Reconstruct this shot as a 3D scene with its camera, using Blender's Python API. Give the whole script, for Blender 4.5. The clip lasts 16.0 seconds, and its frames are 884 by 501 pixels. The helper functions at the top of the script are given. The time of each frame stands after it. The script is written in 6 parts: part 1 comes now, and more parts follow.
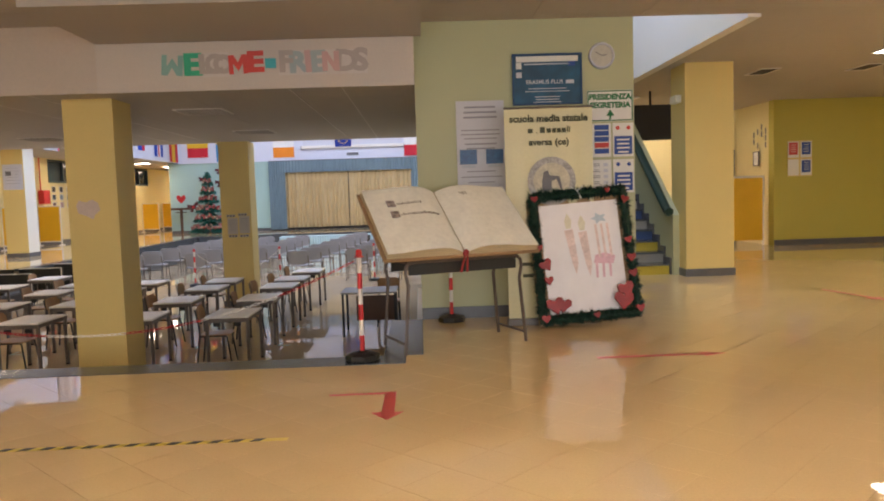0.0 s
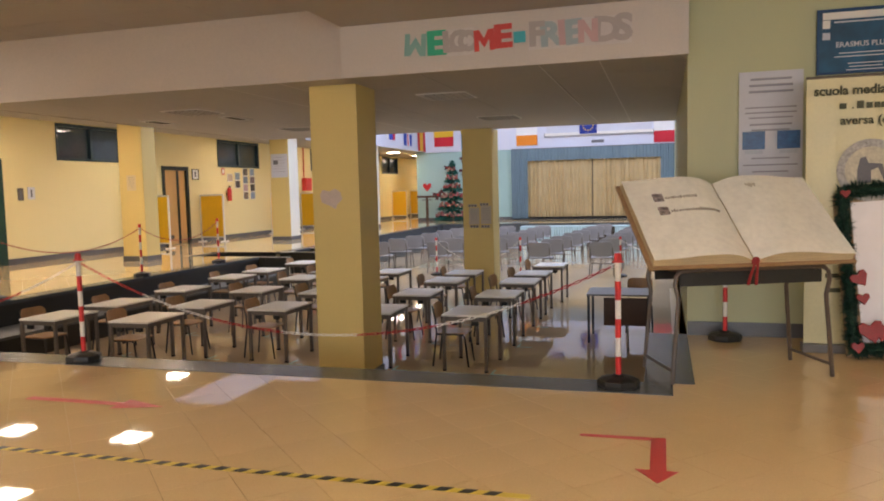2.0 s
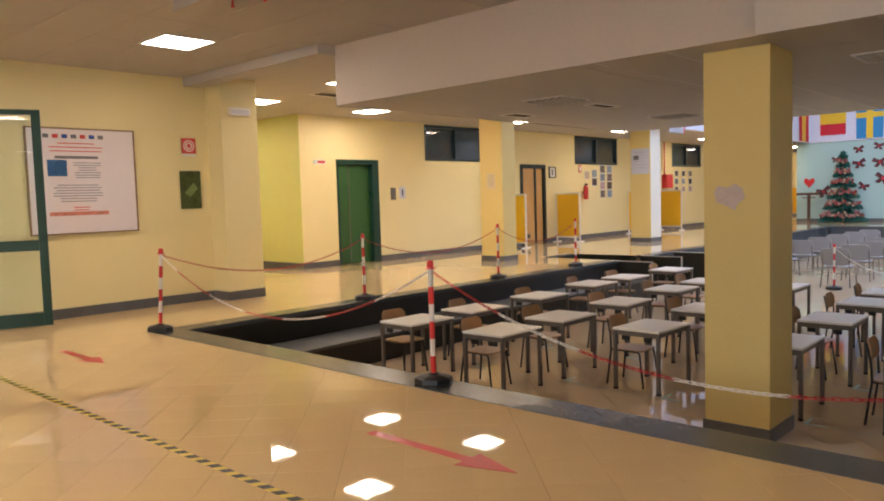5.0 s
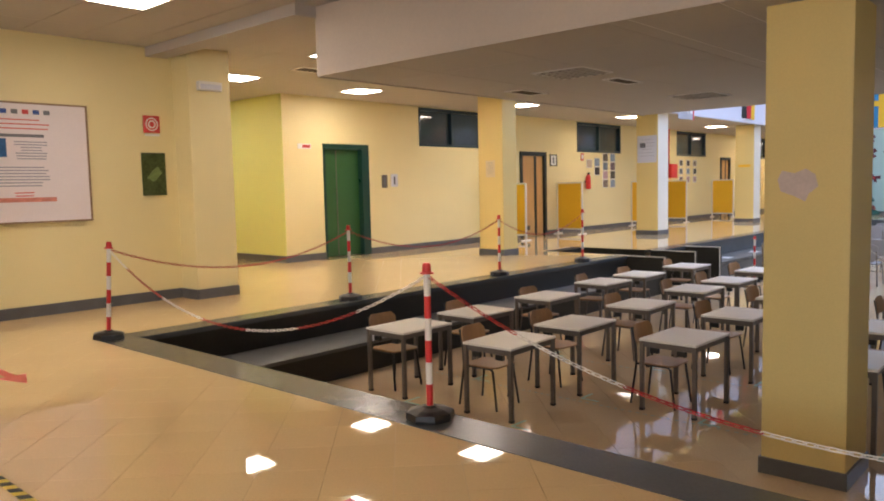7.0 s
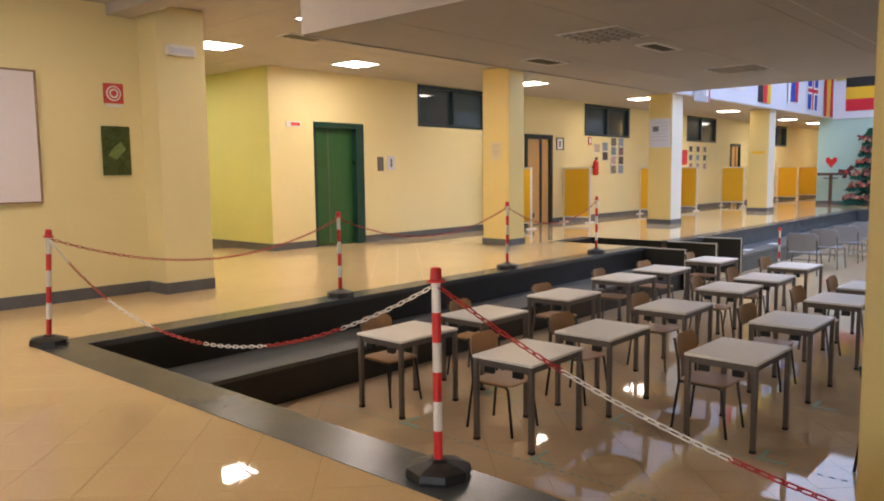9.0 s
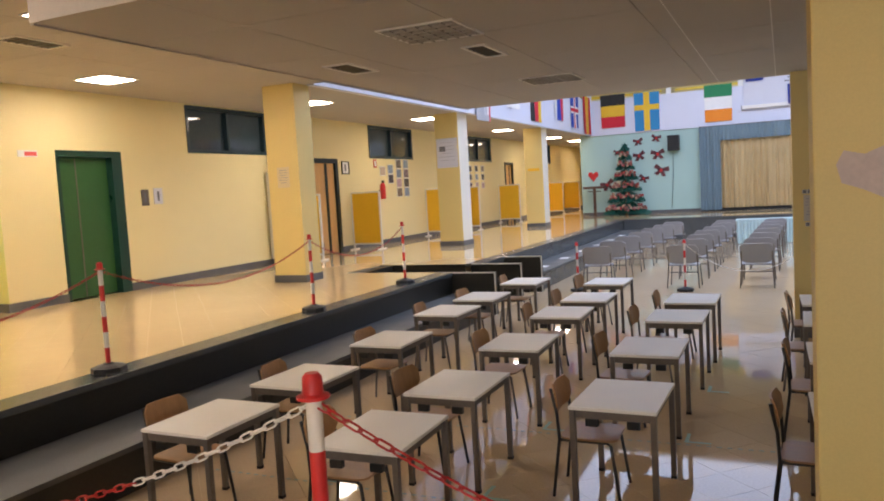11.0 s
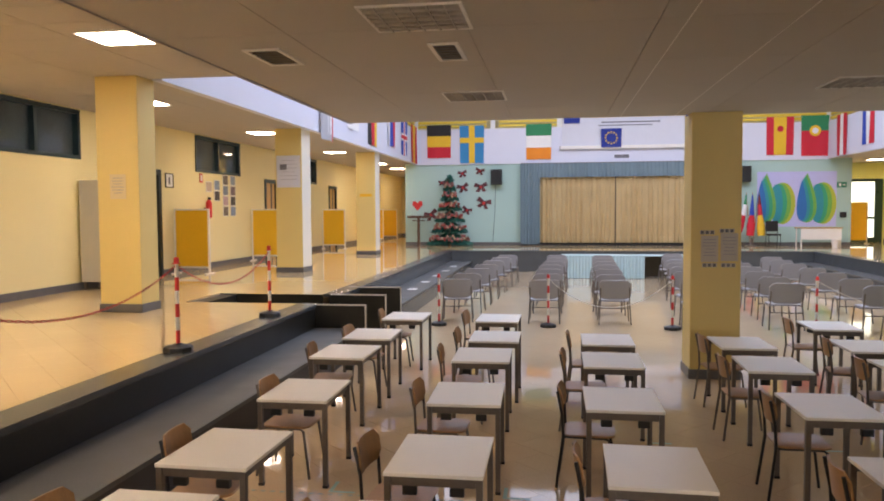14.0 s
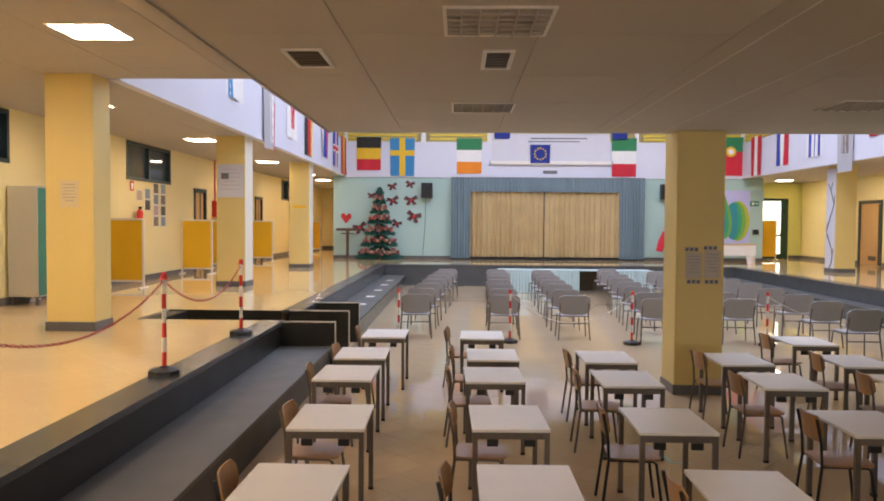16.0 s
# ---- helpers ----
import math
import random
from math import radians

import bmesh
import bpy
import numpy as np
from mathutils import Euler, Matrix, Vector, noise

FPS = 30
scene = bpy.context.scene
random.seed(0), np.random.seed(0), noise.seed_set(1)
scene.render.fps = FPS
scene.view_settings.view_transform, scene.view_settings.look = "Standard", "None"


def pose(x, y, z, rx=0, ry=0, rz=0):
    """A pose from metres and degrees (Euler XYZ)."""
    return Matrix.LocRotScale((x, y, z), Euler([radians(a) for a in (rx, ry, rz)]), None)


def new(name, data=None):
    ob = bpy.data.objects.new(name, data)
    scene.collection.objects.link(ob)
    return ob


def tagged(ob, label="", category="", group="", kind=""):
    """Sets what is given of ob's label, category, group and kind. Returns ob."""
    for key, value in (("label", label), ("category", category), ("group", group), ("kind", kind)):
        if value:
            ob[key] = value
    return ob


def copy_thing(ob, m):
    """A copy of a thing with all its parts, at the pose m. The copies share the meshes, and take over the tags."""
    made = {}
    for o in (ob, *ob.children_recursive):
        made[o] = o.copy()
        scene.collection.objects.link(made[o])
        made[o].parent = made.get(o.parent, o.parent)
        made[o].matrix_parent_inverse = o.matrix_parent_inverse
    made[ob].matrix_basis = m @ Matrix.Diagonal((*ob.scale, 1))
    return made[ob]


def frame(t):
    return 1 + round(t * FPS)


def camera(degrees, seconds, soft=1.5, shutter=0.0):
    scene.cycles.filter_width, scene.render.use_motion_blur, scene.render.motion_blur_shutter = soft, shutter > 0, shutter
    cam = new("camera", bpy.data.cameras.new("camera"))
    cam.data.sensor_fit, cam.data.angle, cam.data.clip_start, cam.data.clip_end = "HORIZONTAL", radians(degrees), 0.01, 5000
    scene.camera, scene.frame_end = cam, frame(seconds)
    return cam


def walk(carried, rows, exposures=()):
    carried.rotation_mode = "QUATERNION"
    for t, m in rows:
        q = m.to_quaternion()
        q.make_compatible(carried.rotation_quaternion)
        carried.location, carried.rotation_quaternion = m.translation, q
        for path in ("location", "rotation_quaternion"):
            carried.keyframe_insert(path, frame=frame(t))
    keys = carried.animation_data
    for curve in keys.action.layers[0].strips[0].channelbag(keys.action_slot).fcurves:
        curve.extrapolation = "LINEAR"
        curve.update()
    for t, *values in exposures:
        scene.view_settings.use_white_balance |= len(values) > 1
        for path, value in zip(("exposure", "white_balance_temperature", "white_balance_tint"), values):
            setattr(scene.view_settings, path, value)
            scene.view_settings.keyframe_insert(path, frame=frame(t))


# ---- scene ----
cam = camera(60.96, 16.0, soft=1.9)
# seconds, eye x y z, yaw to the left, pitch up, roll
ROWS = [
    (0.0, 2.308, 0.854, 1.377, -1.60, -4.18, -1.87),
    (0.5, 2.292, 1.126, 1.362, 2.66, -4.05, -1.49),
    (1.0, 2.238, 1.371, 1.379, 7.73, -4.17, -0.49),
    (1.5, 2.174, 1.616, 1.389, 10.82, -4.45, -0.67),
    (2.0, 2.088, 1.834, 1.408, 16.50, -4.54, -1.40),
    (2.5, 1.996, 2.047, 1.415, 25.04, -4.43, -1.33),
    (3.0, 1.924, 2.249, 1.420, 30.06, -3.92, -1.06),
    (3.5, 1.791, 2.435, 1.428, 31.70, -3.73, -1.09),
    (4.0, 1.600, 2.629, 1.440, 33.83, -3.16, -1.98),
    (4.5, 1.341, 2.851, 1.424, 38.62, -3.20, -2.13),
    (5.0, 1.119, 3.072, 1.410, 42.71, -3.95, -1.73),
    (7.5, 0.037, 4.159, 1.368, 42.17, -5.01, -1.30),
    (8.0, -0.171, 4.357, 1.351, 43.80, -5.70, -1.66),
    (10.5, -1.414, 5.448, 1.365, 30.46, -4.91, -1.35),
    (11.0, -1.720, 5.646, 1.377, 24.62, -4.53, -3.35),
    (11.5, -1.985, 5.765, 1.365, 20.55, -4.76, -3.39),
    (12.0, -2.247, 5.933, 1.363, 16.73, -4.39, -2.28),
    (12.5, -2.471, 6.041, 1.381, 13.42, -3.52, -1.55),
    (13.0, -2.748, 6.116, 1.399, 11.40, -3.00, -1.77),
    (13.5, -2.990, 6.204, 1.380, 10.06, -3.39, -1.41),
    (14.0, -3.269, 6.306, 1.394, 8.55, -3.04, -0.33),
    (14.5, -3.532, 6.350, 1.396, 7.41, -2.50, -0.14),
    (15.0, -3.807, 6.403, 1.410, 5.17, -2.51, -0.62),
    (15.5, -4.066, 6.437, 1.405, 3.36, -2.40, -0.59),
    (16.0, -4.317, 6.509, 1.406, 1.21, -2.05, 0.41),
]
walk(cam, [(t, pose(x, y, z, 0, 0, yaw) @ pose(0, 0, 0, 90 + pitch, 0, 0) @ pose(0, 0, 0, 0, 0, roll)) for t, x, y, z, yaw, pitch, roll in ROWS],
     [(0.0, -0.24, 6600, 15), (5.0, -0.23, 6450, 16), (8.0, -0.24, 6150, 15), (11.0, -0.26, 6350, 15), (13.5, -0.26, 6850, 17), (16.0, -0.26, 7100, 18)])

# ---- light ----
world = bpy.data.worlds.new("sky")
scene.world = world
world.use_nodes = True
sky = world.node_tree.nodes.new("ShaderNodeTexSky")
sky.sky_type, sky.sun_disc = "NISHITA", False
sky.sun_elevation, sky.sun_rotation = radians(35), radians(200)
back = world.node_tree.nodes["Background"]
back.inputs["Strength"].default_value = 0.12
world.node_tree.links.new(sky.outputs["Color"], back.inputs["Color"])


def daylight(name, x, y, z, sx, sy, watts, colour=(0.62, 0.73, 1.0)):
    """Sky light coming down through a roof light's opening; the entrance fill is turned level."""
    d = bpy.data.lights.new(name, "AREA")
    d.shape, d.size, d.size_y, d.energy, d.color = "RECTANGLE", sx, sy, watts, colour
    ob = new(name, d)
    ob.matrix_world = pose(x, y, z)
    return ob


daylight("skylight_lamp", -1.0, 25.2, 7.35, 14.6, 16.0, 2450, (0.66, 0.76, 1.0))
daylight("stair_skylight_lamp", 4.4, 11.5, 6.9, 2.4, 3.6, 230)
# Fill added to brighten the poster wall, from an assumed, unseen entrance.
entrance = daylight("entrance_lamp", 4.0, -5.95, 1.5, 11.8, 2.7, 540, (0.86, 0.93, 1.0))
entrance.matrix_world = pose(4.0, -5.95, 1.5, 90, 0, 0)
PANEL_GLOW, PANEL_TINT = 44.0, (1.0, 0.86, 0.70)


# ---- materials ----
def mat(name, colour, rough=0.5, metal=0.0, var=0.12, scale=3.0, fine=40.0, bump=0.0, tint=None, spec=0.5, rand=0.0, stretch=(1, 1, 1)):
    """A painted, stained or grained surface: colour varied at two scales, fine relief, uneven gloss."""
    m = bpy.data.materials.new(name)
    m.use_nodes = True
    n, l = m.node_tree.nodes, m.node_tree.links
    p = n["Principled BSDF"]
    p.inputs["Metallic"].default_value = metal
    p.inputs["Specular IOR Level"].default_value = spec
    co = n.new("ShaderNodeTexCoord")
    mp = n.new("ShaderNodeMapping")
    mp.inputs["Scale"].default_value = stretch
    l.new(co.outputs["Object"], mp.inputs["Vector"])
    a, b = n.new("ShaderNodeTexNoise"), n.new("ShaderNodeTexNoise")
    a.inputs["Scale"].default_value, b.inputs["Scale"].default_value = scale, fine
    a.inputs["Detail"].default_value, b.inputs["Detail"].default_value = 4, 3
    for t in (a, b):
        l.new(mp.outputs["Vector"], t.inputs["Vector"])
    add = n.new("ShaderNodeMath")
    add.operation = "MULTIPLY_ADD"
    l.new(b.outputs["Fac"], add.inputs[0])
    add.inputs[1].default_value = 0.5
    half = n.new("ShaderNodeMath")
    half.operation = "MULTIPLY"
    half.inputs[1].default_value = 0.5
    l.new(a.outputs["Fac"], half.inputs[0])
    l.new(half.outputs[0], add.inputs[2])
    fac = add.outputs[0]
    if rand:
        info = n.new("ShaderNodeObjectInfo")
        mix = n.new("ShaderNodeMath")
        mix.operation = "MULTIPLY_ADD"
        mix.inputs[1].default_value = rand
        l.new(info.outputs["Random"], mix.inputs[0])
        l.new(fac, mix.inputs[2])
        off = n.new("ShaderNodeMath")
        off.operation = "SUBTRACT"
        off.inputs[1].default_value = rand / 2
        l.new(mix.outputs[0], off.inputs[0])
        fac = off.outputs[0]
    ramp = n.new("ShaderNodeValToRGB")
    dark = tuple(c * (1 - var) for c in colour) if tint is None else tint
    light = tuple(min(1.0, c * (1 + var)) for c in colour)
    ramp.color_ramp.elements[0].position, ramp.color_ramp.elements[1].position = 0.3, 0.7
    ramp.color_ramp.elements[0].color, ramp.color_ramp.elements[1].color = (*dark, 1), (*light, 1)
    l.new(fac, ramp.inputs["Fac"])
    l.new(ramp.outputs["Color"], p.inputs["Base Color"])
    rr = n.new("ShaderNodeMapRange")
    rr.inputs["To Min"].default_value, rr.inputs["To Max"].default_value = rough * 0.75, min(1.0, rough * 1.25)
    l.new(a.outputs["Fac"], rr.inputs["Value"])
    l.new(rr.outputs["Result"], p.inputs["Roughness"])
    if bump:
        bu = n.new("ShaderNodeBump")
        bu.inputs["Strength"].default_value, bu.inputs["Distance"].default_value = bump, 0.01
        l.new(b.outputs["Fac"], bu.inputs["Height"])
        l.new(bu.outputs["Normal"], p.inputs["Normal"])
    return m


def glow(name, colour, strength):
    m = bpy.data.materials.new(name)
    m.use_nodes = True
    p = m.node_tree.nodes["Principled BSDF"]
    p.inputs["Base Color"].default_value = (0.8, 0.8, 0.8, 1)
    p.inputs["Emission Color"].default_value = (*colour, 1)
    p.inputs["Emission Strength"].default_value = strength
    return m


def glass(name, colour=(0.9, 0.95, 0.95), rough=0.02):
    m = bpy.data.materials.new(name)
    m.use_nodes = True
    p = m.node_tree.nodes["Principled BSDF"]
    p.inputs["Base Color"].default_value = (*colour, 1)
    p.inputs["Transmission Weight"].default_value = 1.0
    p.inputs["Roughness"].default_value = rough
    p.inputs["IOR"].default_value = 1.45
    return m


FLOOR_TILES = mat("polished_stone_tile", (0.76, 0.555, 0.29), 0.03, var=0.06, scale=1.1, fine=70, rand=0.09, spec=0.6)
# Same stone as the upper floor, toned darker for shade under the low ceiling.
PIT_TILES = mat("shaded_stone_tile", (0.585, 0.44, 0.275), 0.04, var=0.12, scale=0.9, fine=60, spec=0.42)
JOINT = mat("tile_joint", (0.60, 0.44, 0.23), 0.4)
GRANITE = mat("grey_granite", (0.085, 0.092, 0.094), 0.24, var=0.14, scale=3, fine=60)
LEDGE = mat("dark_granite", (0.095, 0.097, 0.094), 0.5, var=0.14, scale=3, fine=60)
# Granite of the near risers, darkened in colour for the shade they stand in.
RISER = mat("shade_dark_riser", (0.020, 0.018, 0.013), 0.40, var=0.3, scale=2)
CREAM = mat("cream_wall_paint", (0.81, 0.695, 0.365), 0.55, var=0.05, scale=0.7, fine=90, bump=0.06)
OCHRE = mat("yellow_wall_paint", (0.73, 0.57, 0.22), 0.5, var=0.05, scale=0.9, fine=90, bump=0.06)
LIMEWALL = mat("yellow_green_wall_paint", (0.67, 0.67, 0.235), 0.55, var=0.05, scale=0.8, fine=90, bump=0.06)
OLIVE = mat("olive_yellow_wall_paint", (0.52, 0.45, 0.085), 0.5, var=0.05, scale=0.9, fine=90, bump=0.06)
SAGE = mat("sage_wall_paint", (0.50, 0.51, 0.31), 0.55, var=0.05, scale=0.8, fine=90, bump=0.06)
TEAL = mat("pale_turquoise_paint", (0.39, 0.565, 0.52), 0.55, var=0.06, scale=0.6, fine=80, bump=0.05)
WHITE = mat("white_paint", (0.80, 0.79, 0.76), 0.5, var=0.04, scale=0.8, fine=70, bump=0.04)
CEIL = mat("mineral_fibre_ceiling", (0.46, 0.425, 0.395), 0.85, var=0.05, scale=0.8, fine=140, bump=0.1)
DROPCEIL = mat("pale_mineral_fibre_ceiling", (0.52, 0.485, 0.44), 0.85, var=0.05, scale=0.8, fine=140, bump=0.1)
SKIRT = mat("grey_stone_skirting", (0.11, 0.11, 0.115), 0.35, var=0.2, scale=5, fine=120)
GREEN = mat("dark_green_enamel", (0.008, 0.045, 0.033), 0.3, var=0.15)
LIFT = mat("green_lift_door", (0.03, 0.105, 0.03), 0.35, var=0.12, scale=1.5)
NAVY = mat("dark_window_frame", (0.012, 0.035, 0.045), 0.35, var=0.2)
DARKGLASS = mat("dark_window_glass", (0.05, 0.072, 0.088), 0.05, var=0.2, scale=2)
DESKTOP = mat("pale_laminate", (0.85, 0.82, 0.765), 0.33, var=0.04, scale=4, fine=160, rand=0.12)
STEEL = mat("grey_enamelled_tube", (0.14, 0.118, 0.10), 0.38, var=0.12)
BLACKTUBE = mat("black_tube", (0.02, 0.02, 0.02), 0.4)
PLY = mat("varnished_beech_ply", (0.36, 0.20, 0.09), 0.38, var=0.22, scale=2, fine=30, rand=0.3, stretch=(1, 8, 1))
GREYPLASTIC = mat("grey_shell_plastic", (0.31, 0.315, 0.34), 0.42, var=0.06, rand=0.12)
BLACK = mat("black_plastic", (0.015, 0.015, 0.015), 0.45)
RED = mat("red_plastic", (0.62, 0.03, 0.03), 0.4, var=0.1)
WHITEPL = mat("white_plastic", (0.78, 0.75, 0.70), 0.4, var=0.06)
ORANGE = mat("orange_yellow_panel", (0.82, 0.48, 0.02), 0.45, var=0.06, scale=1.5)
PAPER = mat("white_paper", (0.80, 0.79, 0.76), 0.7, var=0.03)
INK = mat("grey_ink", (0.16, 0.16, 0.18), 0.7)
BLUEINK = mat("blue_ink", (0.03, 0.08, 0.32), 0.6)
REDINK = mat("red_ink", (0.62, 0.07, 0.06), 0.6)
WOOD = mat("oak_door", (0.62, 0.36, 0.13), 0.4, var=0.12, scale=2, fine=25, stretch=(4, 4, 0.6))


def plain(name, colour, rough=0.6):
    return mat(name, colour, rough, var=0.08, scale=6, fine=60)


# ---- mesh helpers ----
def box(bm, x0, x1, y0, y1, z0, z1):
    v = [bm.verts.new((x, y, z)) for z in (z0, z1) for x, y in ((x0, y0), (x1, y0), (x1, y1), (x0, y1))]
    for q in ((3, 2, 1, 0), (4, 5, 6, 7), (0, 1, 5, 4), (1, 2, 6, 5), (2, 3, 7, 6), (3, 0, 4, 7)):
        bm.faces.new([v[i] for i in q])
    return bm


def boxes(*rows):
    bm = bmesh.new()
    for r in rows:
        box(bm, *r)
    return bm


def tube(bm, pts, r, n=8, closed=False):
    """A round tube along a line of points; r may be a list of radii."""
    pts = [Vector(p) for p in pts]
    rs = r if isinstance(r, (list, tuple)) else [r] * len(pts)
    rings, up = [], None
    for i, p in enumerate(pts):
        a = pts[i - 1] if (i or closed) else p
        b = pts[(i + 1) % len(pts)] if (i + 1 < len(pts) or closed) else p
        d = (b - a).normalized()
        if up is None:
            up = d.orthogonal().normalized()
        up = (up - d * up.dot(d)).normalized()
        s = d.cross(up)
        rings.append([bm.verts.new(p + (up * math.cos(k * math.tau / n) + s * math.sin(k * math.tau / n)) * rs[i]) for k in range(n)])
    count = len(rings)
    for i in range(count if closed else count - 1):
        a, b = rings[i], rings[(i + 1) % count]
        for k in range(n):
            bm.faces.new((a[k], a[(k + 1) % n], b[(k + 1) % n], b[k]))
    if not closed:
        bm.faces.new(rings[0][::-1])
        bm.faces.new(rings[-1])
    return bm


def lathe(bm, rows, n=20, centre=(0, 0)):
    """A turned body from rows of radius and height."""
    rings = [[bm.verts.new((centre[0] + r * math.cos(k * math.tau / n), centre[1] + r * math.sin(k * math.tau / n), z)) for k in range(n)] for r, z in rows]
    for a, b in zip(rings, rings[1:]):
        for k in range(n):
            bm.faces.new((a[k], a[(k + 1) % n], b[(k + 1) % n], b[k]))
    bm.faces.new(rings[0][::-1])
    bm.faces.new(rings[-1])
    return bm


def prism(bm, pts, z0, z1, m=None):
    """A flat outline given thickness, laid by the matrix m."""
    m = m or Matrix()
    a = [bm.verts.new(m @ Vector((x, y, z0))) for x, y in pts]
    b = [bm.verts.new(m @ Vector((x, y, z1))) for x, y in pts]
    bm.faces.new(a[::-1])
    bm.faces.new(b)
    for i in range(len(pts)):
        j = (i + 1) % len(pts)
        bm.faces.new((a[i], a[j], b[j], b[i]))
    return bm


def round_rect(w, h, r, n=5):
    out = []
    for cx, cy, a0 in ((w / 2 - r, h / 2 - r, 0), (-w / 2 + r, h / 2 - r, 90), (-w / 2 + r, -h / 2 + r, 180), (w / 2 - r, -h / 2 + r, 270)):
        out += [(cx + r * math.cos(radians(a0 + 90 * k / n)), cy + r * math.sin(radians(a0 + 90 * k / n))) for k in range(n + 1)]
    return out


def disc(r, n=24, sx=1.0, sy=1.0):
    return [(r * sx * math.cos(k * math.tau / n), r * sy * math.sin(k * math.tau / n)) for k in range(n)]


def shell(bm, thick):
    """Gives a sheet its thickness."""
    bmesh.ops.recalc_face_normals(bm, faces=list(bm.faces))
    bm.normal_update()
    bmesh.ops.solidify(bm, geom=list(bm.faces), thickness=thick)


def mesh_of(name, bm, material, bevel=0.0, smooth=False):
    if bevel:
        bmesh.ops.bevel(bm, geom=list(bm.edges), offset=bevel, segments=2, profile=0.7, affect="EDGES", clamp_overlap=True)
    bmesh.ops.recalc_face_normals(bm, faces=list(bm.faces))
    me = bpy.data.meshes.new(name)
    bm.to_mesh(me)
    bm.free()
    me.materials.append(material)
    if smooth:
        for f in me.polygons:
            f.use_smooth = True
        me.set_sharp_from_angle(angle=radians(40))
    return me


def part(name, bm, material, parent=None, label="", at=None, bevel=0.0, smooth=False):
    ob = new(name, mesh_of(name, bm, material, bevel, smooth))
    ob.parent = parent
    if at is not None:
        ob.matrix_basis = at
    return tagged(ob, label)


def thing(name, label, category, at, group="", kind=""):
    ob = new(name)
    ob.empty_display_size = 0.1
    ob.matrix_basis = at
    return tagged(ob, label, category, group, kind)


def setting(name, bm, material, label, category, bevel=0.0):
    return tagged(part(name, bm, material, None, "", None, bevel), label, category, "", "structure")


def pierced(u0, u1, v0, v1, holes):
    """The rectangles that are left of a rectangle round its holes (u0, u1, v0, v1)."""
    us = sorted({u0, u1, *(h[0] for h in holes), *(h[1] for h in holes)})
    vs = sorted({v0, v1, *(h[2] for h in holes), *(h[3] for h in holes)})
    us, vs = [u for u in us if u0 <= u <= u1], [v for v in vs if v0 <= v <= v1]
    out = []
    for a, b in zip(us, us[1:]):
        run = None
        for c, d in zip(vs, vs[1:]):
            if any(h[0] < (a + b) / 2 < h[1] and h[2] < (c + d) / 2 < h[3] for h in holes):
                if run:
                    out.append((a, b, *run))
                run = None
            else:
                run = (run[0], d) if run else (c, d)
        if run:
            out.append((a, b, *run))
    return out


def text(words, size, parent, at, material, name="lettering", align="CENTER", depth=0.001, bold=0.0025):
    c = bpy.data.curves.new(name, "FONT")
    c.body, c.size, c.extrude, c.align_x, c.align_y, c.resolution_u, c.offset = words, size, depth, align, "CENTER", 3, bold
    tmp = bpy.data.objects.new(name, c)
    scene.collection.objects.link(tmp)
    me = bpy.data.meshes.new_from_object(tmp.evaluated_get(bpy.context.evaluated_depsgraph_get()))
    bpy.data.objects.remove(tmp)
    me.materials.clear()
    me.materials.append(material)
    ob = new(name, me)
    ob.parent, ob.matrix_basis = parent, at
    return ob


# ---- the plan ----
CZ = 3.27            # main ceiling
SLAB = 2.57          # dropped ceiling over the desks
PIT = -0.70          # sunken floor
PX0, PX1 = -6.80, 5.0    # sunken floor, side to side
PY0, PY1 = 7.33, 32.0    # near edge and far edge
WALLX = -11.8
FAR = 36.2

# ---- floors ----
NOTCH = (-8.95, PX0, 17.2, 18.45)
sub = bmesh.new()
for a, b, c, d in pierced(-16.0, 16.0, -6.0, 48.0, [(-7.12, 2.15, 7.0, 9.2), (-7.12, 2.3, 9.2, 17.85), (-7.12, 5.4, 17.85, 32.4), (NOTCH[0], -7.12, NOTCH[2], NOTCH[3])]):
    box(sub, a, b, c, d, -0.9, -0.006)
floor = setting("floor", sub, JOINT, "polished beige stone tile floor with thin joints", "floor")
setting("sunken_floor", boxes((-7.2, 5.6, 7.0, 32.6, PIT - 0.2, PIT - 0.006)), JOINT, "polished beige stone tile floor of the sunken hall", "floor")

# ---- granite edging and seat-high steps round the sunken hall ----
edge = bmesh.new()
for r in ((-7.12, 2.15, 7.0, PY0), (-7.12, PX0, PY0, NOTCH[2]), (-7.12, PX0, NOTCH[3], 32.4), (PX0, 5.4, PY1, 32.4), (1.95, 2.3, PY0, 9.2), (PX1, 5.4, 17.85, PY1)):
    box(edge, r[0], r[1], r[2], r[3], -0.05, 0.004)
setting("granite_edging", edge, GRANITE, "grey granite edging round the sunken hall", "edging", 0.004)
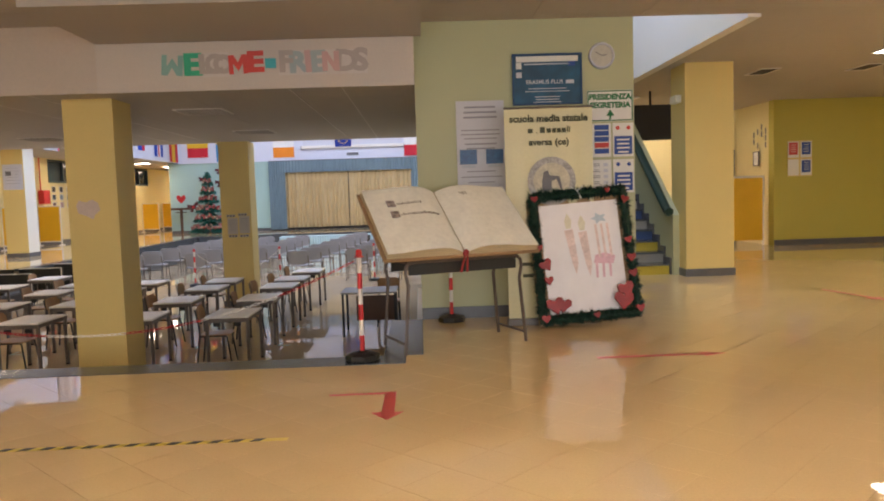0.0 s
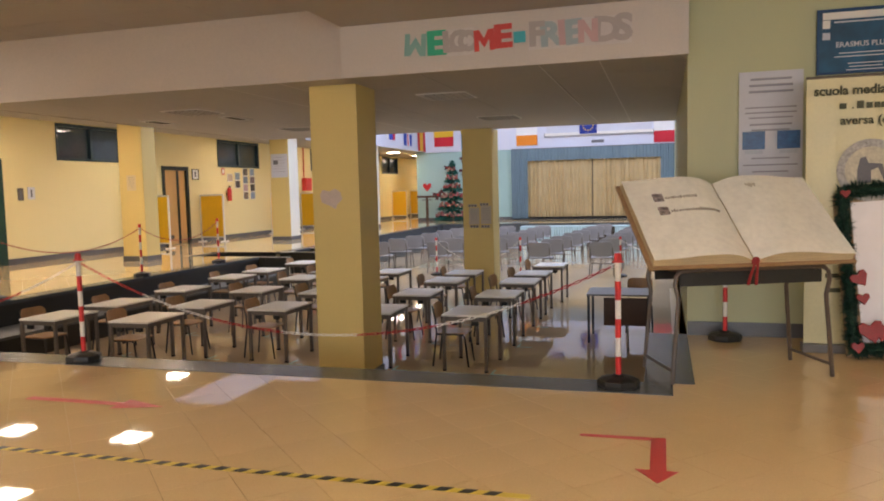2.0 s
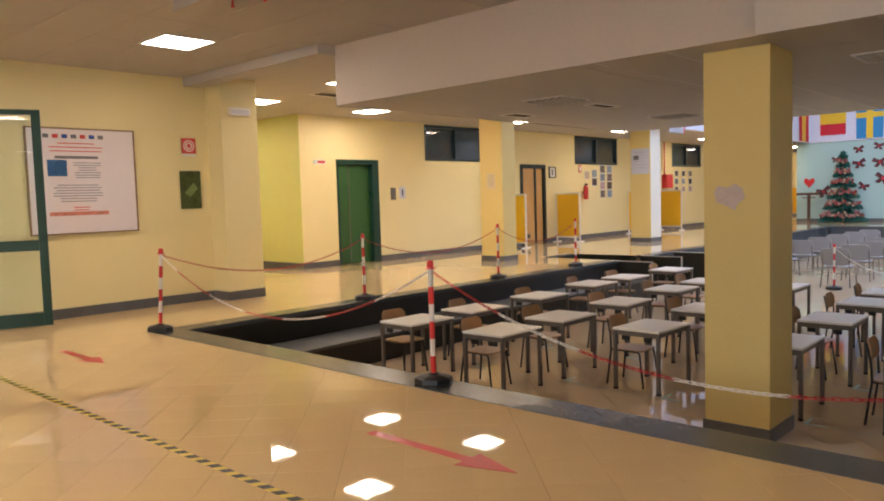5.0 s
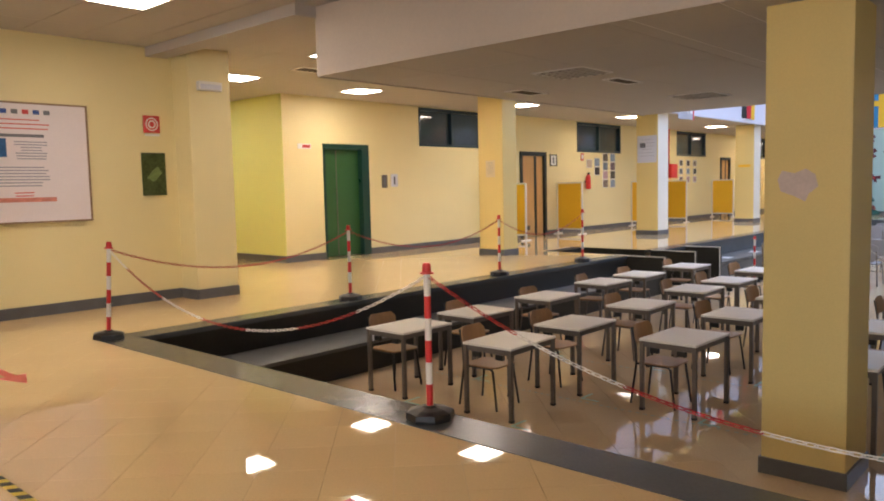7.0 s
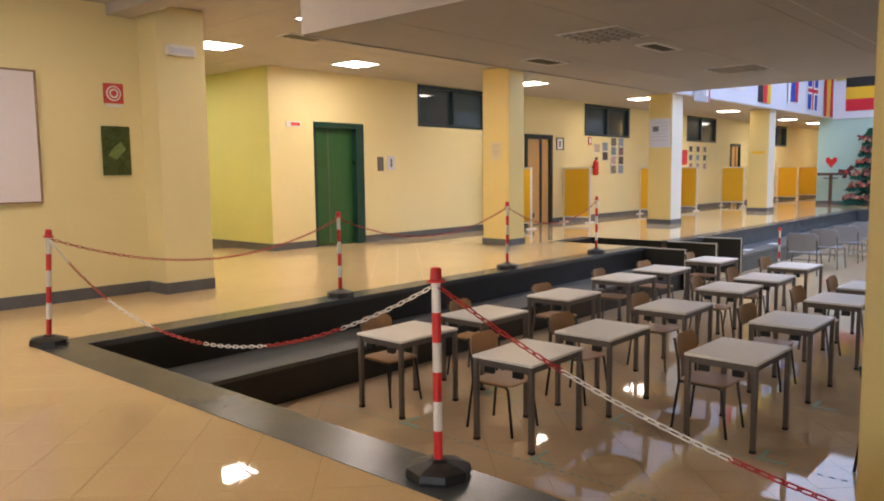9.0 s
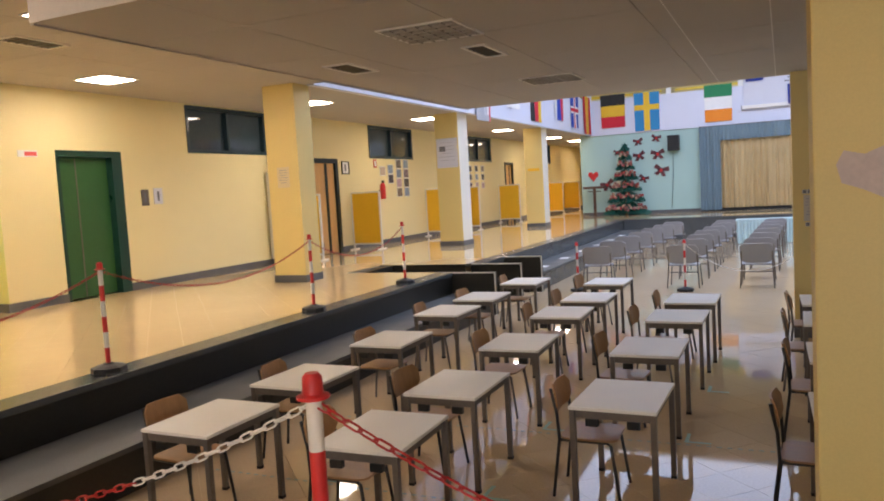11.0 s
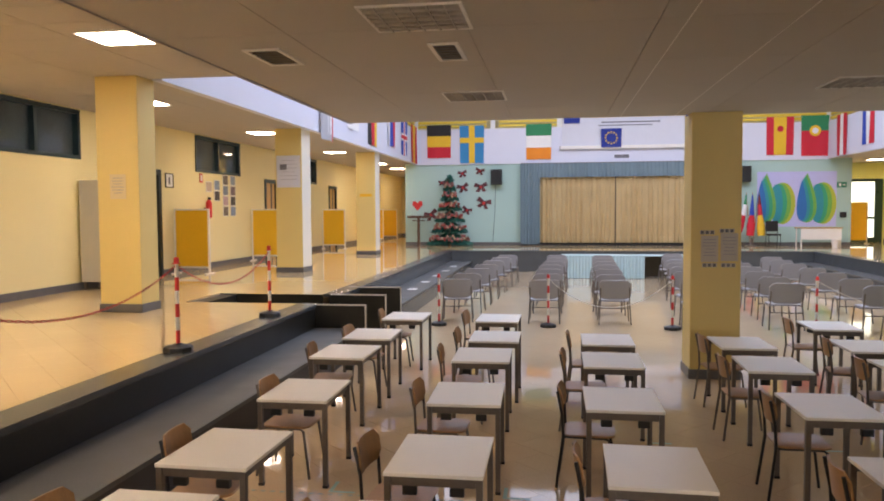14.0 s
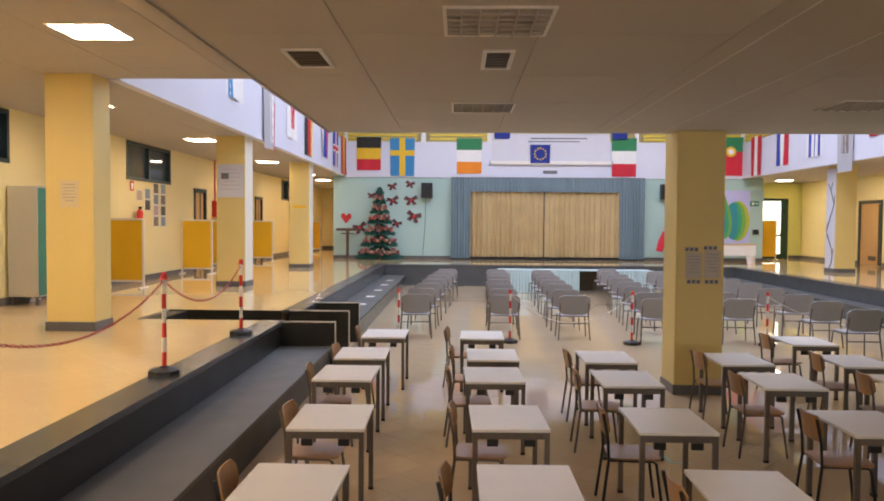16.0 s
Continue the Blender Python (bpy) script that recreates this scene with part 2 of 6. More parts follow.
for r in (
    (-7.0, PX0 - 0.02, PY0, 17.1, PIT - 0.1, -0.05),
    (-7.0, PX0 - 0.02, 18.55, 32.3, PIT - 0.1, -0.05),
    (-7.0, -6.12, PY0 - 0.2, 17.1, PIT - 0.1, -0.39),
    (-7.0, -6.12, 19.8, 32.3, PIT - 0.1, -0.39),
    (-7.0, 1.97, 7.05, PY0 - 0.02, PIT - 0.1, -0.05),
    (PX0, 5.3, PY1 + 0.02, 32.35, PIT - 0.1, -0.05),
    (1.97, 2.2, 7.05, 9.2, PIT - 0.1, -0.05),
    (PX1 + 0.02, 5.35, 17.85, 32.3, PIT - 0.1, -0.05),
    (4.5, 5.2, 17.85, 32.3, PIT - 0.1, -0.39),
):
    # Near risers take the shade-dark tone, far ones keep the granite grey.
    far = r[2] > 17.5 or r[3] > 32.2
    setting("step_riser", boxes(r), GRANITE if far else RISER, "grey granite riser of the far steps" if far else "riser of the near steps, coloured dark for its shade", "riser")
for r in ((-6.82, -6.10, PY0, 17.1), (-6.82, -6.10, 19.8, PY1), (4.48, 5.02, 17.85, PY1)):
    setting("stone_ledge", boxes((*r, -0.39, -0.35)), LEDGE, "dark grey granite sitting ledge along the sunken hall", "ledge", 0.004)

# ---- notch with steps down from the corridor ----
for y in (17.15, 18.5, 19.75):
    tagged(part("stair_cheek", boxes((-7.02, -6.05, y - 0.05, y + 0.05, PIT, -0.003)), RISER, None), "low dark stair wall with a pale metal edge", "stair wall", "cheek walls of the side steps", "structure")
    part("edge_trim", boxes((-7.0, -6.045, y - 0.052, y - 0.042, -0.012, 0.006), (-6.058, -6.042, y - 0.052, y - 0.042, PIT, 0.006)), WHITEPL, bpy.data.objects["stair_cheek" if y < 18 else ("stair_cheek.001" if y < 19 else "stair_cheek.002")])
stp = bmesh.new()
for i in range(4):
    box(stp, NOTCH[0] + 0.3 + 0.55 * i, NOTCH[0] + 0.85 + 0.55 * i, NOTCH[2], NOTCH[3], PIT - 0.2, -0.175 * (i + 1))
box(stp, NOTCH[0] - 0.02, NOTCH[0] + 0.3, NOTCH[2], NOTCH[3], PIT - 0.2, -0.02)
setting("notch_lining", boxes((NOTCH[0], -7.12, NOTCH[3] - 0.02, NOTCH[3] - 0.001, PIT, -0.004), (NOTCH[0], -7.12, NOTCH[2] + 0.001, NOTCH[2] + 0.02, PIT, -0.004)), RISER, "side walls of the steps, coloured dark for their shade", "riser")
setting("side_steps", stp, RISER, "dark steps going down into the sunken hall", "steps")

# ---- walls ----
HIGH = 7.4
WINDOWS = [(16.55, 18.9, 2.36, 3.245), (23.32, 25.92, 2.36, 3.245), (30.05, 32.6, 2.36, 3.245), (38.2, 40.6, 2.36, 3.245)]
DOORS = [(20.5, 21.62, 0.0, 2.27), (27.7, 28.6, 0.0, 2.31), (34.1, 35.0, 0.0, 2.31)]
LIFT_OPEN = (13.72, 14.96, 0.0, 2.34)
bm = bmesh.new()
for a, b, c, d in pierced(12.75, 48.0, -0.05, CZ + 0.1, WINDOWS + DOORS + [LIFT_OPEN]):
    box(bm, WALLX - 0.25, WALLX, a, b, c, d)
setting("wall_west", bm, CREAM, "cream-yellow painted corridor wall", "wall")
setting("wall_side_corridor", boxes((-16.0, WALLX - 0.003, 12.742, 12.9, -0.05, CZ + 0.1), (-16.2, -16.0, 9.0, 13.0, -0.05, CZ + 0.1)), LIMEWALL, "yellow-green painted wall of the side corridor", "wall")
bm = bmesh.new()
for a, b, c, d in pierced(-6.0, 9.75, -0.05, CZ + 0.1, []):
    box(bm, -9.35, -9.1, a, b, c, d)
box(bm, -16.0, -9.35, 9.5, 9.75, -0.05, CZ + 0.1)
setting("wall_entrance", bm, CREAM, "cream-yellow painted entrance wall", "wall")
setting("wall_pier", boxes((-9.1, -8.70, 9.05, 9.66, 0.0, CZ)), CREAM, "cream-yellow painted wall pier", "pier", 0.01)
setting("wall_north", boxes((-9.25, 7.62, FAR, FAR + 0.25, -0.05, CZ + 0.02)), TEAL, "pale turquoise painted stage wall", "wall")
bm = bmesh.new()
for a, b, c, d in pierced(-9.35, 14.2, -0.05, CZ + 0.1, [(-2.0, 10.0, 0.1, 2.9)]):
    box(bm, a, b, -6.2, -6.0, c, d)
setting("wall_back", bm, CREAM, "cream-yellow painted wall with the assumed, unseen glazed entrance", "wall")
setting("wall_corridor_end", boxes((-12.1, -9.0, 47.8, 48.0, -0.05, CZ + 0.1), (-9.25, -9.0, FAR + 0.25, 47.8, -0.05, CZ + 0.1)), CREAM, "cream-yellow wall closing the corridor", "wall")
GLAZED = (8.6, 10.02, 0.0, 2.6)
bm = bmesh.new()
for a, b, c, d in pierced(7.62, 14.0, -0.05, CZ + 0.1, [GLAZED]):
    box(bm, a, b, 39.5, 39.75, c, d)
box(bm, 7.37, 7.62, FAR + 0.25, 39.5, -0.05, CZ + 0.1)
setting("wall_north_east", bm, LIMEWALL, "yellow-green painted wall with a glazed door", "wall")
RDOOR = (33.3, 34.75, 0.0, 2.3)
bm = bmesh.new()
for a, b, c, d in pierced(20.0, 39.5, -0.05, CZ + 0.1, [RDOOR]):
    box(bm, 10.6, 10.85, a, b, c, d)
setting("wall_east", bm, CREAM, "cream-yellow painted corridor wall", "wall")
setting("wall_yellow", boxes((10.3, 14.0, 17.6, 17.85, -0.05, CZ + 0.1), (14.0, 14.25, -6.2, 17.85, -0.05, CZ + 0.1)), OLIVE, "olive-yellow painted lobby wall", "wall")
setting("wall_lobby_return", boxes((10.3, 10.55, 17.85, 20.0, -0.05, CZ + 0.1)), CREAM, "cream painted return wall of the lobby", "wall")
setting("wall_poster_block", boxes((2.3, 4.72, 9.2, 17.85, PIT - 0.1, CZ + 0.1)), SAGE, "sage green painted wall hung with posters", "wall")
sk = bmesh.new()
for r in ((WALLX, WALLX + 0.02, 12.722, 13.72), (WALLX, WALLX + 0.02, 14.96, 20.42), (WALLX, WALLX + 0.02, 21.70, 27.6), (WALLX, WALLX + 0.02, 28.7, 34.0), (WALLX, WALLX + 0.02, 35.1, 47.8), (-9.1, -9.08, -6.0, 9.05),
          (-16.0, WALLX, 12.722, 12.742), (-8.70, -8.68, 9.05, 9.66), (-9.1, -8.70, 9.03, 9.05), (2.3, 4.72, 9.18, 9.2), (10.3, 14.0, 17.58, 17.6), (-9.25, -4.6, FAR - 0.02, FAR), (2.95, 7.62, FAR - 0.02, FAR), (7.62, 8.55, 39.48, 39.5), (10.07, 10.6, 39.48, 39.5), (10.58, 10.6, 20.0, 33.2), (10.58, 10.6, 34.85, 39.5), (-12.0, -9.25, 47.78, 47.8)):
    box(sk, *r, 0.0, 0.13)
setting("baseboard", sk, SKIRT, "grey stone skirting along the walls", "skirting")

# ---- pillars ----
def pillar(name, x0, x1, y0, y1, z0, z1, label):
    root = thing(name, label, "pillar", pose((x0 + x1) / 2, (y0 + y1) / 2, z0), "pillars of the hall", "structure")
    w, d = (x1 - x0) / 2, (y1 - y0) / 2
    part("shaft", boxes((-w, w, -d, d, 0, z1 - z0)), OCHRE, root, bevel=0.012)
    part("plinth", boxes((-w - 0.015, w + 0.015, -d - 0.015, d + 0.015, 0.001, 0.12)), SKIRT, root, "grey stone skirting", bevel=0.004)
    return root


pillar("pillar", -1.6, -1.05, 9.35, 9.9, PIT, SLAB, "yellow painted pillar at the edge of the sunken hall")
pillar("pillar", -1.62, -1.03, 15.85, 16.4, PIT, SLAB, "yellow painted pillar among the desks with taped notices")
# Pale tone that puts the skylight's brightness into the pillars' hall-facing sides.
SKYLIT = mat("skylit_cream", (0.80, 0.76, 0.64), 0.5, var=0.04, scale=1.0, fine=90, bump=0.05)
for y in (15.96, 22.72, 29.75):
    r = pillar("pillar", -9.56, -8.94, y, y + (0.62 if y > 16 else 0.46), 0.0, CZ, "yellow painted corridor pillar with a skylight-toned side and grey stone foot")
    if y > 16:
        part("pale_side", boxes((0.3105, 0.3135, -0.298, 0.298, 0.122, CZ - 0.002)), SKYLIT, r, "pillar side toned pale cream for the skylight on it")
pillar("pillar", 7.15, 7.77, 29.6, 30.2, 0.0, CZ, "yellow painted pillar with a long painted hanging")
pillar("pillar", 6.4, 7.15, 12.3, 12.95, 0.0, CZ, "yellow painted pillar beside the stairs")

# ---- ceilings ----
VOID = (-8.75, 6.75, 16.3, FAR - 0.05)


def panelled(regions, z, depth, px, py, ox=0.0, oy=0.0, gap=0.003):
    """A suspended ceiling: panels with open joints under a backing, in one mesh."""
    bm = bmesh.new()
    for x0, x1, y0, y1 in regions:
        box(bm, x0, x1, y0, y1, z + 0.012, z + depth)
        nx, ny = math.floor((x0 - ox) / px), math.floor((y0 - oy) / py)
        for i in range(nx, math.ceil((x1 - ox) / px)):
            for j in range(ny, math.ceil((y1 - oy) / py)):
                a, b, c, d = max(x0, ox + i * px + gap), min(x1, ox + (i + 1) * px - gap), max(y0, oy + j * py + gap), min(y1, oy + (j + 1) * py - gap)
                if b - a > 0.01 and d - c > 0.01:
                    box(bm, a, b, c, d, z, z + 0.011)
    return bm


REGC = pierced(-16.0, 14.0, -6.0, 48.0, [(VOID[0] - 0.15, VOID[1] + 0.15, VOID[2], FAR + 0.1), (4.72, 6.15, 9.2, 16.3), (-5.96, 2.3, 9.0, 16.3)])
setting("ceiling", panelled(REGC, CZ, 0.25, 1.2, 0.6), CEIL, "beige suspended ceiling of mineral fibre panels", "ceiling")
setting("ceiling_dropped", panelled([(-5.96, -0.97, 8.98, 16.15), (-0.97, 2.295, 8.85, 16.15)], SLAB, CZ + 0.2 - SLAB, 1.2, 1.3, -0.23, 0.75, 0.003), DROPCEIL, "lower beige ceiling over the desks", "ceiling")
setting("ceiling_grid_bar", boxes(*[(x - 0.004, x + 0.004, 8.99, 16.14, SLAB - 0.002, SLAB + 0.006) for x in (-2.45, -1.78, 0.955, 1.52)]), WHITEPL, "pale metal bars between the ceiling panels", "ceiling trim")
BEAMPAINT = mat("grey_white_beam_paint", (0.58, 0.525, 0.48), 0.55, var=0.05, scale=1.2)
FASCIA = mat("pinkish_grey_fascia_paint", (0.57, 0.50, 0.44), 0.6, var=0.05, scale=1.2)
setting("ceiling_fascia", boxes((-5.975, -0.97, 8.965, 8.978, SLAB - 0.004, CZ - 0.002), (-5.975, -5.962, 8.978, 16.15, SLAB, CZ - 0.002)), FASCIA, "pinkish-grey edge of the lower ceiling", "fascia")
setting("ceiling_edge_trim", boxes((-5.985, -5.955, 8.98, 16.15, SLAB - 0.014, SLAB - 0.005)), CEIL, "beige trim along the lower ceiling's edge", "trim")
setting("welcome_beam", boxes((-0.97, 2.3, 8.8, 8.848, SLAB - 0.03, 3.04)), BEAMPAINT, "white painted beam with a lettered greeting", "beam", 0.006)
setting("ceiling_bulkhead", boxes((-0.97, 2.38, 7.3, 8.845, 3.045, CZ - 0.002)), CEIL, "beige bulkhead above the beam", "bulkhead")
setting("ceiling_downstand", boxes((-9.1, -5.96, 8.7, 8.98, CZ - 0.12, CZ - 0.002)), CEIL, "shallow beige ceiling beam", "beam")
par = boxes((VOID[0] - 0.149, VOID[0], 16.302, FAR, CZ - 0.02, 4.62), (VOID[1], VOID[1] + 0.15, 16.3, FAR, CZ - 0.02, 4.62), (VOID[0] - 0.15, VOID[1] + 0.15, FAR - 0.05, FAR + 0.1, 3.22, 4.62))
setting("gallery_parapet", par, mat("lilac_white_paint", (0.68, 0.70, 0.81), 0.5, var=0.04, scale=0.8, fine=70),  "white painted gallery parapet hung with flags", "parapet")
setting("stairwell_parapet", boxes((6.0, 6.15, 9.2, 20.0, CZ - 0.04, 5.2)), WHITE, "white painted parapet over the stairwell", "parapet")
up = boxes((-12.05, WALLX, 9.0, 48.0, CZ + 0.25, HIGH), (10.6, 10.85, 9.0, 48.0, CZ + 0.25, HIGH), (-12.05, 10.85, 39.8, 40.0, CZ + 0.25, HIGH), (-12.05, 10.85, 8.75, 9.0, CZ + 0.25, HIGH))
setting("wall_upper_storey", up, CREAM, "cream painted walls of the upper gallery", "wall")
bm = bmesh.new()
for a, b, c, d in pierced(-12.05, 10.85, 8.75, 40.0, [(-8.4, 6.4, 17.1, 33.3), (3.1, 5.7, 9.6, 13.4)]):
    box(bm, a, b, c, d, HIGH, HIGH + 0.25)
setting("ceiling_roof", bm, WHITE, "white roof ceiling with roof light openings", "ceiling")


# ---- ceiling lights and vents ----
LAMP = glow("lit_diffuser", PANEL_TINT, PANEL_GLOW)
DULL = mat("unlit_diffuser", (0.36, 0.34, 0.30), 0.4, var=0.08)
LOUVRE = mat("pale_grey_louvre", (0.44, 0.41, 0.37), 0.4, var=0.08)
GRILLE = mat("dark_vent_grille", (0.10, 0.075, 0.045), 0.5, var=0.2)


def ceiling_light(x, y, z, lit=True, s=0.62):
    r = thing("ceiling_light", "lit square ceiling light panel in the suspended ceiling" if lit else "unlit square louvred ceiling light", "ceiling light", pose(x, y, z), "ceiling lights")
    h = s / 2
    part("frame", boxes((-h, h, -h, -h + 0.02, -0.012, 0.0), (-h, h, h - 0.02, h, -0.012, 0.0), (-h, -h + 0.02, -h + 0.02, h - 0.02, -0.012, 0.0), (h - 0.02, h, -h + 0.02, h - 0.02, -0.012, 0.0)), WHITEPL, r)
    part("diffuser", boxes((-h + 0.021, h - 0.021, -h + 0.021, h - 0.021, -0.006, -0.001)), LAMP if lit else DULL, r)
    if not lit:
        for k in range(1, 6):
            u = -h + k * s / 6
            part("louvre", boxes((u - 0.004, u + 0.004, -h + 0.022, h - 0.022, -0.022, -0.0065)), LOUVRE, r)
            part("louvre", boxes((-h + 0.022, h - 0.022, u - 0.004, u + 0.004, -0.0215, -0.0066)), LOUVRE, r)
    return r


for x, y in ((-10.62, 11.0), (-7.95, 10.95), (-10.62, 13.75), (-7.93, 13.88), (-6.9, 7.45), (-10.2, 18.4), (-10.17, 23.5), (-10.2, 29.6), (-10.2, 35.6), (-10.2, 39.2), (-10.2, 44.0),
             # Mostly unseen panels, added to brighten the foreground, lobby and right corridor.
             (-6.85, 4.2), (-2.6, 3.2), (-2.6, 0.0), (2.6, 3.4), (2.6, -0.6), (-6.85, 0.8), (9.35, 11.6), (9.35, 7.8), (12.7, 7.8), (12.7, 12.2), (9.6, 4.2), (6.2, 3.4), (6.2, -0.6), (-13.6, 11.2), (9.0, 33.2), (9.0, 37.6), (9.0, 25.0), (8.0, 18.4)):
    ceiling_light(x, y, CZ - 0.001)
for x, y in ((-4.1, 10.87), (-4.08, 14.05), (-0.45, 13.85), (-0.45, 10.8)):
    ceiling_light(x, y, SLAB - 0.001, False)


def ceiling_vent(x, y, z, w, d):
    r = thing("ceiling_vent", "small dark slatted air vent in the ceiling", "vent", pose(x, y, z), "ceiling vents")
    part("frame", boxes((-w, w, -d, -d + 0.03, -0.014, 0), (-w, w, d - 0.03, d, -0.014, 0), (-w, -w + 0.03, -d + 0.03, d - 0.03, -0.014, 0), (w - 0.03, w, -d + 0.03, d - 0.03, -0.014, 0)), WHITEPL, r)
    part("backing", boxes((-w + 0.031, w - 0.031, -d + 0.031, d - 0.031, -0.004, -0.001)), BLACK, r)
    k = 6
    for i in range(k):
        y0 = -d + 0.04 + i * (2 * d - 0.08) / k
        part("slat", boxes((-w + 0.031, w - 0.031, y0, y0 + 0.02, -0.012, -0.0045)), GRILLE, r)


for x, y, w, d in ((-5.375, 11.83, 0.14, 0.29), (-4.05, 11.87, 0.11, 0.3)):
    ceiling_vent(x, y, SLAB - 0.001, w, d)
for x, y in ((-9.2, 11.5), (8.1, 13.4), (9.74, 13.2)):
    ceiling_vent(x, y, CZ - 0.001, 0.17, 0.34)


# ---- school desks and chairs ----
def school_desk():
    r = thing("school_desk", "single school desk with pale laminate top and grey tube legs", "desk", pose(0, 0, PIT), "desks in rows")
    w, d, h = 0.275, 0.36, 0.67
    part("tabletop", boxes((-w, w, -d, d, h - 0.022, h)), DESKTOP, r, bevel=0.005)
    part("apron", boxes((-w + 0.03, w - 0.03, -d + 0.02, -d + 0.035, h - 0.075, h - 0.0225), (-w + 0.03, w - 0.03, d - 0.035, d - 0.02, h - 0.075, h - 0.0225), (w - 0.04, w - 0.025, -d + 0.036, d - 0.036, h - 0.075, h - 0.0225)), STEEL, r)
    for sx in (-1, 1):
        for sy in (-1, 1):
            x, y = sx * (w - 0.022), sy * (d - 0.022)
            leg = part("leg", boxes((x - 0.018, x + 0.018, y - 0.018, y + 0.018, 0.02, h - 0.0225)), STEEL, r, bevel=0.004)
            part("foot_cap", boxes((x - 0.02, x + 0.02, y - 0.02, y + 0.02, 0.0, 0.021)), BLACK, leg)
    for x in (-0.13, 0.13):
        part("hook", boxes((x - 0.04, x + 0.04, -d + 0.012, -d + 0.05, h - 0.125, h - 0.0755)), BLACK, r, "black plastic", bevel=0.006)
    return r


def curved_panel(w, h, bow, thick, n=8, corner=0.05):
    """An upright panel bowed round the sitter, in the yz plane, its back towards -x."""
    bm = bmesh.new()
    cols = []
    for i in range(n + 1):
        u = -1 + 2 * i / n
        cut = corner * max(0.0, abs(u) - 0.75) / 0.25
        x = bow * u * u
        cols.append([bm.verts.new(p) for p in ((x, u * w / 2, cut), (x, u * w / 2, h - cut), (x + thick, u * w / 2, h - cut), (x + thick, u * w / 2, cut))])
    for a, b in zip(cols, cols[1:]):
        for k in range(4):
            bm.faces.new((a[k], b[k], b[(k + 1) % 4], a[(k + 1) % 4]))
    bm.faces.new(cols[0])
    bm.faces.new(cols[-1][::-1])
    return bm


def school_chair(tube_mat, label):
    """Faces +x; the seat's front edge at x = 0.2."""
    r = thing("school_chair", label, "chair", pose(0, 0, PIT), "chairs at the desks")
    seat = prism(bmesh.new(), round_rect(0.38, 0.36, 0.06), 0.395, 0.408)
    part("seat", seat, PLY, r, bevel=0.003)
    part("backrest", curved_panel(0.36, 0.19, 0.035, 0.012), PLY, r, "varnished beech plywood", at=pose(-0.225, 0, 0.56, 0, -8, 0), smooth=True)
    for s in (-1, 1):
        y = s * 0.165
        part("back_leg", tube(bmesh.new(), [(-0.24, y * 1.1, 0.0), (-0.19, y, 0.39), (-0.20, y, 0.56), (-0.235, y, 0.73)], 0.011), tube_mat, r, smooth=True)
        part("front_leg", tube(bmesh.new(), [(0.2, y * 1.1, 0.0), (0.15, y, 0.37), (0.12, y, 0.388), (-0.18, y, 0.388)], 0.011), tube_mat, r, smooth=True)
    part("stretcher", tube(bmesh.new(), [(0.12, -0.16, 0.386), (0.12, 0.16, 0.386)], 0.01), tube_mat, r)
    return r


DESKS = [((-5.22, -5.23, -5.24, -5.37, -5.36, -5.25), (9.46, 10.56, 12.04, 13.68, 14.78, 16.28)), ((-3.94, -3.92, -3.94, -3.97, -3.93, -4.0), (9.49, 10.6, 12.08, 13.66, 14.76, 16.22)),
         ((-2.71, -2.77, -2.73, -2.70), (10.55, 12.05, 13.55, 14.69)), ((-1.32, -1.30, -1.30, -1.30), (10.5, 12.04, 13.52, 14.65)), ((-0.12, -0.1, -0.08, -0.06, 0.04), (10.5, 12.03, 13.5, 14.6, 16.0))]
rnd = random.Random(4)
first_desk = first_chair = dark_chair = None
for col, (xs, ys) in enumerate(DESKS):
    for i, (x, y) in enumerate(zip(xs, ys)):
        m = pose(x, y, PIT, 0, 0, rnd.uniform(-1.5, 1.5))
        if first_desk is None:
            first_desk = school_desk()
            first_desk.matrix_basis = m
        else:
            copy_thing(first_desk, m)
        c = pose(x - (0.20, 0.14, 0.10, 0.12, 0.12, 0.16)[i] + rnd.uniform(-0.03, 0.03) if col == 0 else x - 0.21 + rnd.uniform(-0.05, 0.03), y + rnd.uniform(-0.04, 0.06), PIT, 0, 0, rnd.uniform(-6, 6))
        if i < 2:
            if dark_chair is None:
                dark_chair = school_chair(BLACKTUBE, "school chair with beech plywood seat and black tube frame")
                dark_chair.matrix_basis = c
            else:
                copy_thing(dark_chair, c)
        elif first_chair is None:
            first_chair = school_chair(STEEL, "school chair with beech plywood seat and grey tube frame")
            first_chair.matrix_basis = c
        else:
            copy_thing(first_chair, c)


# ---- audience chairs ----
def audience_chair():
    """Faces +y."""
    r = thing("audience_chair", "grey plastic stacking chair with grey tube legs", "chair", pose(0, 0, PIT), "rows of audience chairs")
    part("backrest", curved_panel(0.57, 0.36, 0.05, 0.02, 10, 0.07), GREYPLASTIC, r, at=pose(0, -0.26, 0.46, 0, 0, 90) @ pose(0, 0, 0, 0, -10, 0), smooth=True)
    part("seat", prism(bmesh.new(), round_rect(0.53, 0.44, 0.08), 0.42, 0.445), GREYPLASTIC, r, bevel=0.006)
    for s in (-1, 1):
        x = s * 0.26
        part("leg", tube(bmesh.new(), [(x * 1.1, -0.27, 0.0), (x, -0.21, 0.43), (x, -0.27, 0.68)], 0.012), STEEL, r, smooth=True)
        part("leg", tube(bmesh.new(), [(x * 1.1, 0.22, 0.0), (x, 0.19, 0.4), (x, 0.15, 0.414), (x, -0.2, 0.414)], 0.012), STEEL, r, smooth=True)
    part("stretcher", tube(bmesh.new(), [(-0.265, -0.225, 0.3), (0.265, -0.225, 0.3)], 0.009), STEEL, r)
    return r


proto = None
